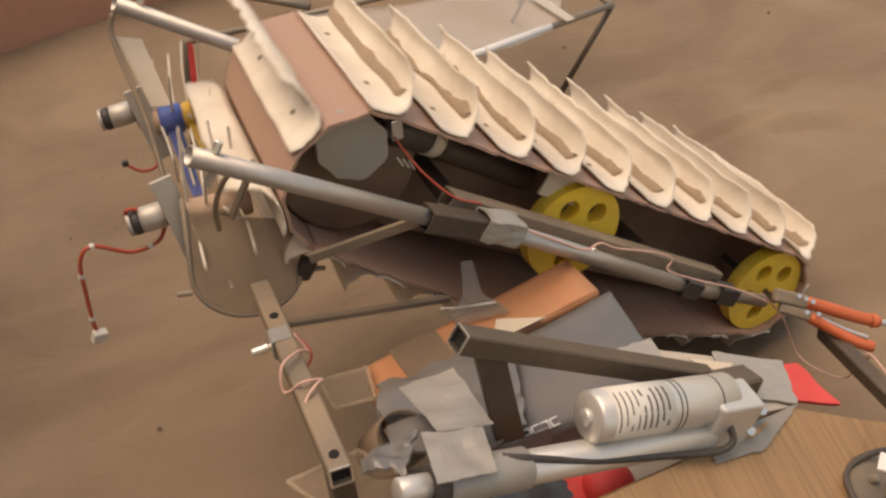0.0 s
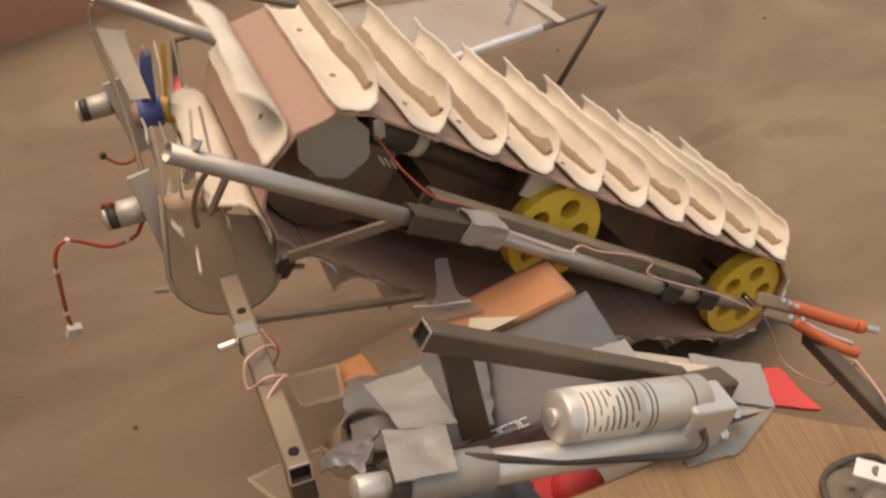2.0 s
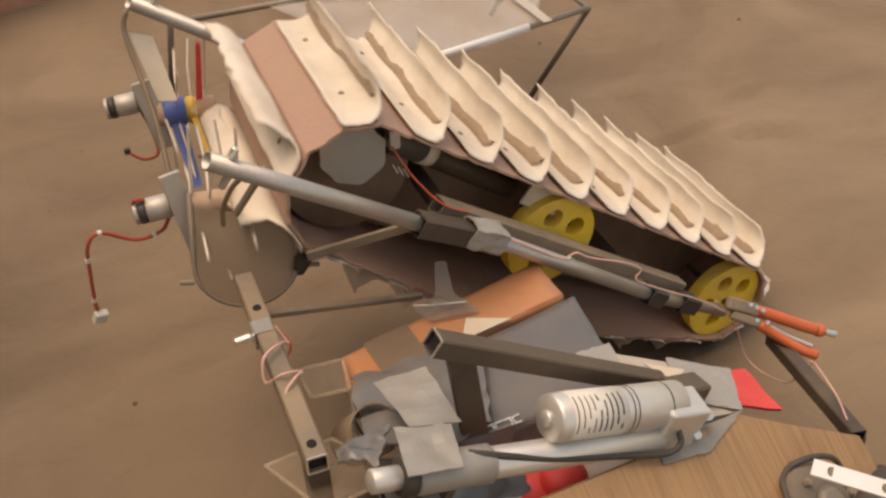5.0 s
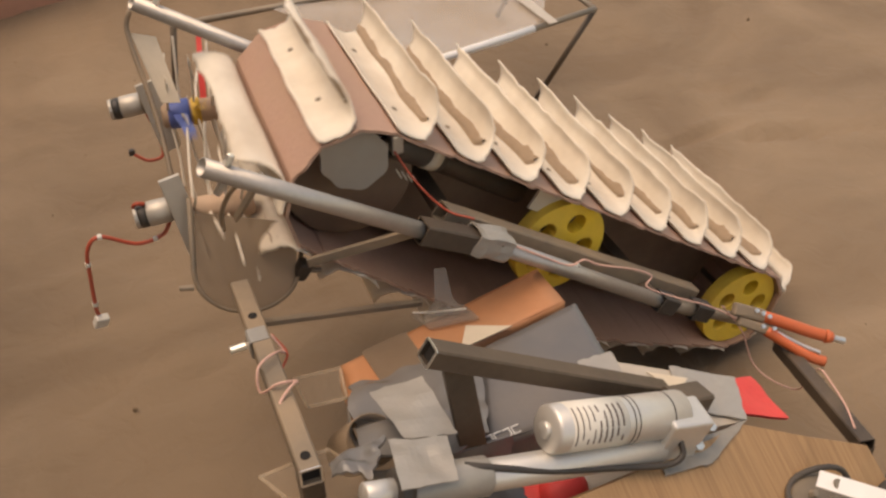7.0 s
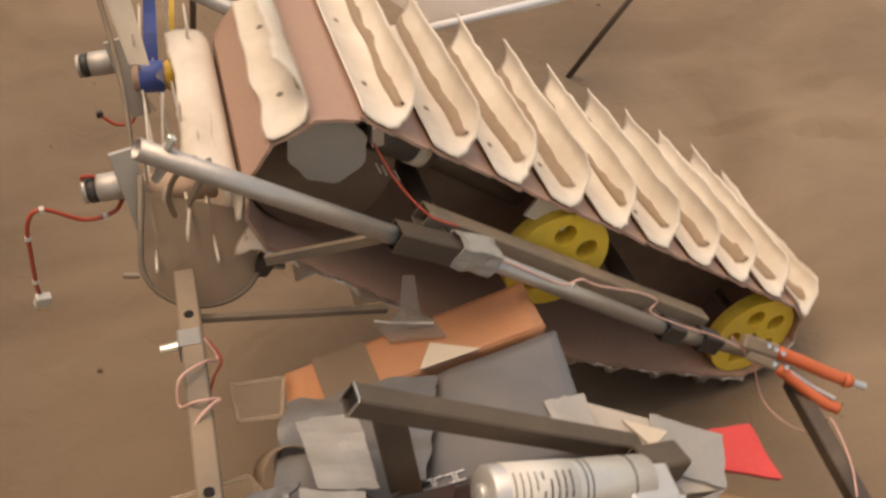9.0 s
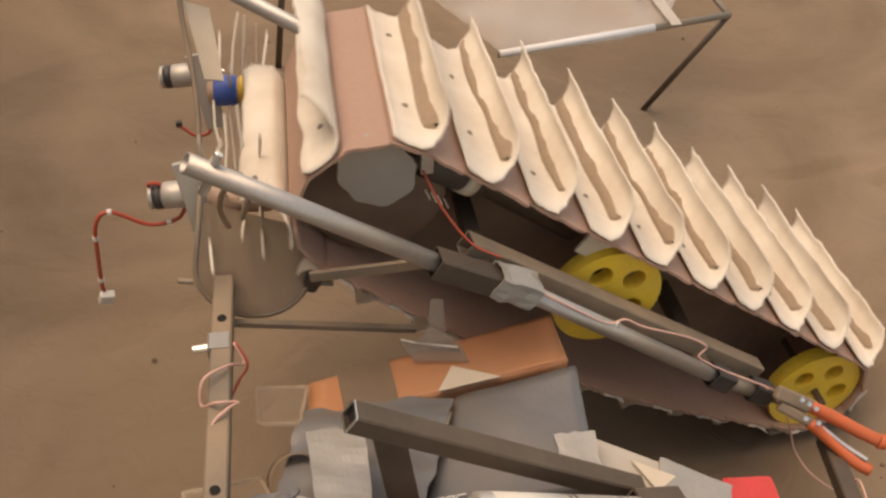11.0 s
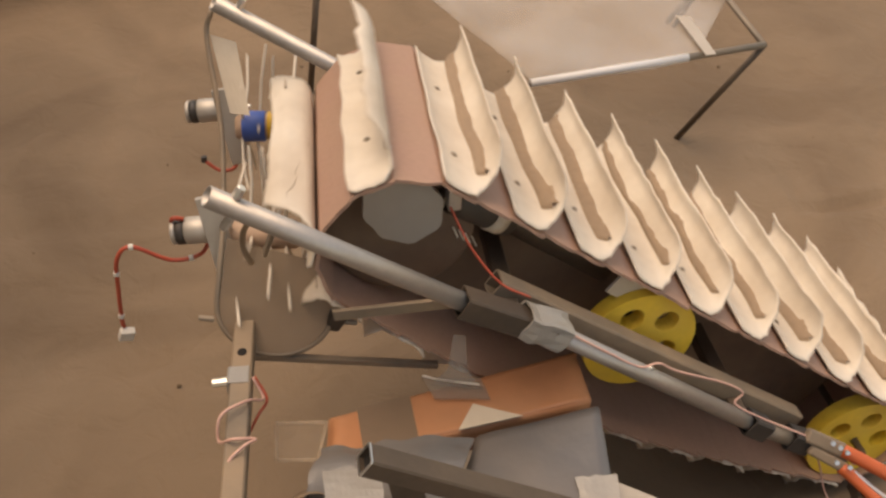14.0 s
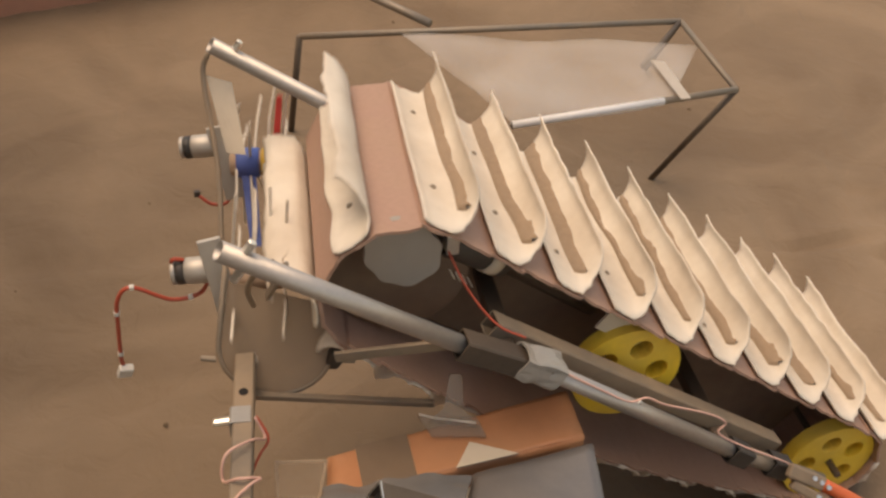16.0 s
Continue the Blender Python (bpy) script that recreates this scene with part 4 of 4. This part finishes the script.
def build_actuator():
    ac = thing("linear_actuator", "silver linear actuator with a labelled motor and a black cable", "actuator")
    a, b = Vector((0.433, 0.621, 0.553)), Vector((0.622, 0.618, 0.490))
    d = (b - a).normalized()
    mt = part("motor_can", cylinder(a, b, 0.0285, seg=40, bevel=0.004), M_ALU, ac, "brushed silver motor can", True)
    part("end_boss", cylinder(a - d * 0.006, a + d * 0.001, 0.010, bevel=0.002), M_ALU, mt, "", True)
    lab = part("label", cylinder(a + d * 0.018, a + d * 0.098, 0.02885, seg=40), M_LABEL, mt, "white printed label", True)
    u, v = frame_of(d)
    toward = (Vector((-0.15, -0.45, 0.55))).normalized()
    toward = (toward - d * toward.dot(d)).normalized()
    side = d.cross(toward)
    for k in range(9):
        for j, (ang, l) in enumerate(((-0.62, 0.010), (-0.28, 0.012), (0.06, 0.009), (0.40, 0.011), (0.70, 0.008))):
            if (k + j) % 6 == 5:
                continue
            q = toward * math.cos(ang) + side * math.sin(ang)
            c = a + d * (0.022 + 0.0083 * k) + q * 0.0290
            mm = oriented(side * math.cos(ang) - toward * math.sin(ang), d, c)
            part("print_bar", block((l * 0.9, 0.0013 if k < 4 else 0.0021, 0.0006), (0, 0, 0), 0, mm), M_INK, mt)
    for l in (0.106, 0.113, 0.168):
        part("seam", cylinder(a + d * l, a + d * (l + 0.0018), 0.0288, seg=40), M_BLACK, mt, "dark seam ring", True)
    p, q = Vector((0.238, 0.612, 0.566)), Vector((0.585, 0.600, 0.464))
    e = (q - p).normalized()
    part("sleeve_tube", cylinder(p + e * 0.02, p + e * 0.118, 0.0225, seg=32, bevel=0.003), M_TAPE, ac, "silver taped tube", True)
    part("ram_tube", cylinder(p + e * 0.11, q, 0.0185, seg=32, bevel=0.002), M_ALU, ac, "bright aluminium tube", True)
    part("collar", cylinder(p + e * 0.004, p + e * 0.022, 0.0232, seg=32, bevel=0.003), M_BLACK, ac, "black collar", True)
    part("rod_end", cylinder(p - e * 0.030, p + e * 0.008, 0.0135, seg=24, bevel=0.002), M_ALU, ac, "pale rod end", True)
    part("end_block", block((0.062, 0.046, 0.075), (0, 0, 0), 0.004, oriented(e, (0, 1, 0.1), q + Vector((0.025, 0.008, 0.008)))), M_ALU, ac, "silver gear head")
    part("clevis", square_tube((0.628, 0.645, 0.473), (0.69, 0.655, 0.445), 0.036, 0.003), M_DARKSTEEL, ac, "dark steel clevis")
    for c in ((0.630, 0.605, 0.462), (0.668, 0.612, 0.452), (0.640, 0.598, 0.446)):
        part("bolt", cylinder(c, Vector(c) + Vector((-0.006, -0.016, 0.014)), 0.0075, 0.006, 6, 0.001), M_BRIGHT, ac, "bright hex bolt")
    cab = curve_points(((0.604, 0.588, 0.482), (0.600, 0.575, 0.468), (0.575, 0.575, 0.464), (0.50, 0.584, 0.490), (0.42, 0.592, 0.520), (0.352, 0.602, 0.553), (0.325, 0.612, 0.560)), 8)
    part("cable", sweep(cab, 0.0042, 8), M_BLACK, ac, "black power cable", True)
    part("stand", bar((0.300, 0.612, 0.530), (0.300, 0.66, 0.40), 0.03, 0.012, (1, 0, 0)), M_DARKSTEEL, ac)


def build_loose():
    # wheel gear motor at the corner with a drilled white strip
    gm = thing("wheel_drive", "dusty grey wheel drive with a drilled white metal strip", "wheel drive")
    c = Vector((0.80, 0.475, 0.355))
    ax = Vector((0.25, -0.55, 0.8)).normalized()
    part("housing", cylinder(c - ax * 0.10, c - ax * 0.015, 0.085, 0.062, 32, 0.02), M_HOUSING, gm, "dusty round housing", True)
    u, v = frame_of(ax)
    for rad, h, wob in ((0.067, 0.024, 0.4),):
        loop = [c - ax * h + rad * (1 + 0.06 * math.sin(2 * g + wob)) * (math.cos(g) * u + math.sin(g) * v) + ax * 0.012 * math.sin(g * 3 + wob) for g in [2 * math.pi * k / 30 for k in range(31)]]
        part("cable_loop", sweep(loop, 0.0042, 8), M_BLACK, gm, "dark cable looped round the housing", True)
    for k in range(6):
        g = 2 * math.pi * k / 6 + 0.3
        q = c - ax * 0.016 + 0.045 * (math.cos(g) * u + math.sin(g) * v)
        part("bolt", cylinder(q, q + ax * 0.008, 0.0065, 0.005, 6, 0.001), M_GREYSTEEL, gm)
    part("hub", cylinder(c - ax * 0.016, c - ax * 0.004, 0.026, 0.020, 24, 0.003), M_GREYSTEEL, gm, "", True)
    st = part("strip", bar((0.752, 0.498, 0.428), (0.835, 0.388, 0.438), 0.024, 0.004, (0.2, -0.5, 0.8)), M_LOGO, gm, "white metal strip")
    for t in (0.16, 0.62):
        p = Vector((0.752, 0.498, 0.428)).lerp(Vector((0.835, 0.388, 0.438)), t)
        part("strip_hole", cylinder(p + ax * 0.001, p + ax * 0.0032, 0.0065, seg=14), M_GREYSTEEL, st, "bolt head in the strip")
    part("stub", cylinder(c - ax * 0.30 - Vector((0.02, -0.05, 0)), c - ax * 0.09, 0.02), M_DARKSTEEL, gm)
    part("wheel", cylinder((0.86, 0.50, 0.155), (0.90, 0.43, 0.155), 0.16, 0.16, 40, 0.02), M_BLACK, gm, "dark wheel on the soil", True)
    # locking pliers clamped on the conduit's end
    lp = thing("locking_pliers", "locking pliers with orange grips clamped on the conduit", "pliers")
    a = Vector((1.000, 0.905, 0.262))
    part("jaw", bar((0.985, 0.908, 0.274), (1.042, 0.890, 0.247), 0.014, 0.022, (0, 0.6, 0.8), 0.004), M_DUSTY, lp, "dark steel jaw")
    part("jaw", bar((0.990, 0.898, 0.253), (1.045, 0.868, 0.228), 0.014, 0.016, (0, 0.6, 0.8), 0.004), M_DUSTY, lp, "dark steel jaw")
    g1 = curve_points(((1.040, 0.890, 0.248), (1.075, 0.874, 0.232), (1.115, 0.852, 0.214), (1.140, 0.838, 0.205)), 6)
    part("grip", join(sweep(g1, 0.0105, 12), cylinder(g1[-1], g1[-1] + (g1[-1] - g1[-3]).normalized() * 0.016, 0.0125, 0.010, 12, 0.003)), M_GRIP, lp, "orange rubber grip", True)
    g2 = curve_points(((1.035, 0.872, 0.232), (1.060, 0.845, 0.216), (1.085, 0.812, 0.203), (1.105, 0.796, 0.196)), 6)
    part("grip", sweep(g2, 0.0095, 12), M_GRIP, lp, "orange rubber grip", True)
    part("adjusting_screw", cylinder(g1[-1], g1[-1] + (g1[-1] - g1[-3]).normalized() * 0.038, 0.0045, 0.0065, 12, 0.001), M_BRIGHT, lp, "knurled steel screw")
    part("release_lever", sweep(curve_points(((1.050, 0.862, 0.230), (1.075, 0.832, 0.218), (1.100, 0.806, 0.210)), 5), 0.004, 8), M_BRIGHT, lp, "steel release lever")
    for p in ((1.018, 0.888, 0.272), (1.030, 0.884, 0.264), (1.040, 0.878, 0.258), (1.020, 0.868, 0.252), (1.040, 0.862, 0.244)):
        part("rivet", cylinder(p, Vector(p) + Vector((-0.002, -0.004, 0.004)), 0.0036, seg=10), M_BRIGHT, lp)
    # bracket of clear plastic beside the orange box
    br = thing("clear_bracket", "clear plastic triangular bracket taped to the box", "bracket")
    part("gusset", prism(((-0.034, 0), (0.034, 0), (0.012, 0.022), (0.006, 0.068), (-0.010, 0.068), (-0.014, 0.022)), 0.005, oriented((1, -0.35, 0.05), (-0.05, 0.6, 0.75), (0.468, 0.945, 0.440))), M_BRACKET, br, "clear gusset")
    part("foot", sheet(((0.425, 0.970, 0.436), (0.500, 0.952, 0.440), (0.505, 0.915, 0.444), (0.435, 0.930, 0.442)), 0.004, 6, 6, 0.002, 40), M_BRACKET, br)
    part("edge", sweep(((0.425, 0.965, 0.446), (0.445, 0.955, 0.446), (0.495, 0.935, 0.450)), 0.0014, 6), M_LABEL, br, "bright plastic edge")
    # clear acrylic plates near the left rail
    pts = [((0.232, 0.925, 0.438), (0.230, 0.862, 0.447), (0.279, 0.850, 0.452), (0.295, 0.915, 0.440)), ((0.138, 0.772, 0.461), (0.168, 0.650, 0.506), (0.260, 0.66, 0.50), (0.225, 0.775, 0.462))]
    for q in pts:
        pa = thing("acrylic_plate", "dusty clear acrylic plate with bright cut edges", "plate", "acrylic plates")
        part("pane", sheet(q, 0.003, 2, 2), M_ACRYL, pa)
        for k in range(4):
            part("cut_edge", sweep((q[k], q[(k + 1) % 4]), 0.0026, 6), M_ACRYLEDGE, pa)
    # clear plastic jar-like roll behind the left wrap
    part_roll = thing("clear_roll", "rolled sheet of dusty clear plastic", "plastic roll")
    part("roll", pipe((0.262, 0.800, 0.41), (0.268, 0.735, 0.500), 0.032, 0.002, 20), M_GUARD, part_roll, "", True)
    # thin steel frame with a clear film on the far side
    ff = thing("far_frame", "thin steel frame with a clear plastic film", "frame")
    A, B, C_, D = Vector((1.345, 1.90, 0.30)), Vector((1.342, 2.225, 0.30)), Vector((0.797, 1.83, 0.30)), Vector((0.394, 2.265, 0.30))
    part("frame_rod", sweep((A, C_), 0.008, 10), M_GREYSTEEL, ff, "", True)
    part("white_edge", sweep((C_, C_.lerp(A, 0.66)), 0.009, 10), M_LOGO, ff, "white edge strip", True)
    part("frame_rod", sweep((B, D), 0.008, 10), M_GREYSTEEL, ff, "", True)
    part("frame_rod", sweep((A, B), 0.007, 10), M_GREYSTEEL, ff, "", True)
    part("leg", sweep((A, (1.232, 2.0, -0.02)), 0.0075, 10), M_DARKSTEEL, ff, "", True)
    part("leg", sweep((B, (1.182, 2.06, 0.28)), 0.007, 10), M_DARKSTEEL, ff, "", True)
    part("leg", sweep((B, (1.40, 2.50, -0.02)), 0.007, 10), M_DARKSTEEL, ff, "", True)
    part("frame_rod", sweep(((0.709, 2.273, 0.31), (0.560, 2.47, 0.31)), 0.011, 10), M_GREYSTEEL, ff, "", True)
    part("leg", sweep((D, (0.36, 2.30, -0.02)), 0.008, 10), M_DARKSTEEL, ff, "", True)
    part("film", sheet((C_, C_.lerp(A, 0.70), B.lerp(A, 0.35), D.lerp(B, 0.25)), 0.002, 14, 10, 0.02, 5, 3), M_FILM, ff, "clear crinkled plastic film", True)
    part("tag", sheet(((1.185, 2.03, 0.312), (1.215, 2.02, 0.312), (1.215, 1.86, 0.312), (1.192, 1.86, 0.312)), 0.003, 3, 4), M_BOARD, ff, "small pale tag")


build_chassis()
build_boxes()
build_actuator()
build_loose()


# ---- motion ----
SWING = [
    (0, pose(-0.0068, -0.0058, 0.0131, -0.183, -0.309, 0.883)),
    (0.5, pose(0.0006, 0.0192, -0.0225, 1.457, 0.352, 1.028)),
    (1, pose(-0.0025, 0.0224, -0.0295, 1.756, 0.058, 0.832)),
    (1.5, pose(0.0095, 0.0120, -0.0202, 1.316, 0.194, 1.430)),
    (2, pose(0.0137, 0.0039, -0.0177, 1.127, 0.247, 1.745)),
    (2.5, pose(0.0248, 0.0037, -0.0132, 0.687, 0.477, 2.094)),
    (3, pose(0.0108, 0.0111, -0.0173, 0.638, -0.213, 1.007)),
    (3.5, pose(0.0155, 0.0003, -0.0001, -0.286, -0.389, 1.000)),
    (4, pose(0.0115, 0.0058, -0.0055, -0.061, 0.062, 0.846)),
    (6.5, pose(0.0074, -0.0149, 0.0179, -0.855, 0.203, 0.747)),
    (7, pose(0.0001, -0.0001, 0.0001, -0.007, 0.001, 0.005)),
    (7.5, pose(0.0024, -0.0080, 0.0104, -0.688, -0.144, 0.081)),
    (8, pose(0.0069, -0.0104, 0.0107, -0.793, -0.145, 0.203)),
    (8.5, pose(0.0356, -0.0332, 0.0206, -0.892, 0.956, 2.035)),
    (9, pose(0.0265, -0.0463, 0.0562, -1.978, 1.595, 1.948)),
    (9.5, pose(0.0337, -0.0278, 0.0328, -1.494, 0.391, 1.148)),
    (12, pose(0.0548, -0.0935, 0.0986, -3.323, 1.417, 2.795)),
    (12.5, pose(0.0643, -0.0865, 0.0809, -2.571, 1.153, 3.129)),
    (13, pose(0.0612, -0.1043, 0.1102, -3.619, 1.803, 3.093)),
    (13.5, pose(0.0559, -0.1069, 0.1185, -3.895, 1.919, 2.838)),
    (14, pose(0.0517, -0.1050, 0.1170, -3.969, 1.467, 2.406)),
    (14.5, pose(0.0463, -0.1025, 0.1154, -3.738, 1.405, 2.035)),
    (15, pose(0.0529, -0.0979, 0.1048, -3.527, 0.970, 2.171)),
    (15.5, pose(0.0377, -0.0885, 0.0926, -2.858, 0.817, 1.429)),
    (16, pose(0.0605, -0.0818, 0.0667, -2.010, 0.636, 2.554)),
]


def row_poses(step):
    return [k * step for k in range(int(round(16.0 / step)) + 1)]


def swing_at(t):
    """The pose of the swinging conveyor, between its keyed rows."""
    for (t0, a), (t1, b) in zip(SWING, SWING[1:]):
        if t <= t1:
            return a.lerp(b, (t - t0) / (t1 - t0))
    return SWING[-1][1]


def motions():
    for ob in (conveyor, *rotor_things):
        walk(ob, SWING)
    for ob, (x, y, z) in BRUSH_AT.items():
        walk(ob, [(t, swing_at(t) @ pose(x, y, z, 0, 0, -9) @ pose(0, 0, 0, 360 * between(TURNS, t))) for t in row_poses(0.1)])
    out = cv(0, S_NEAR, 1) - cv(0, S_NEAR, 0)
    square = Matrix.Rotation(-math.atan(SKEW_ACROSS), 4, out)
    def key_on_belt(ob, at):
        rows = []
        for t in row_poses(0.1):
            b, n, a = on_loop((at + between(PASSED, t)) * PITCH)
            rows.append((t, Matrix.Translation(cv(b, S_NEAR, n)) @ square @ pose(0, 0, 0, 0, math.degrees(TILT + a), 0)))
        walk(ob, rows)

    for k, ob in enumerate(scoops):
        key_on_belt(ob, k)
    for k, ob in enumerate(belt_panels):
        key_on_belt(ob, k / 2)
    for ob, at, r in pulleys:
        walk(ob, [(t, pose(at.x, at.y, at.z, 0, math.degrees(between(PASSED, t) * PITCH / (r + 0.006)), 0)) for t in row_poses(0.2)])


motions()
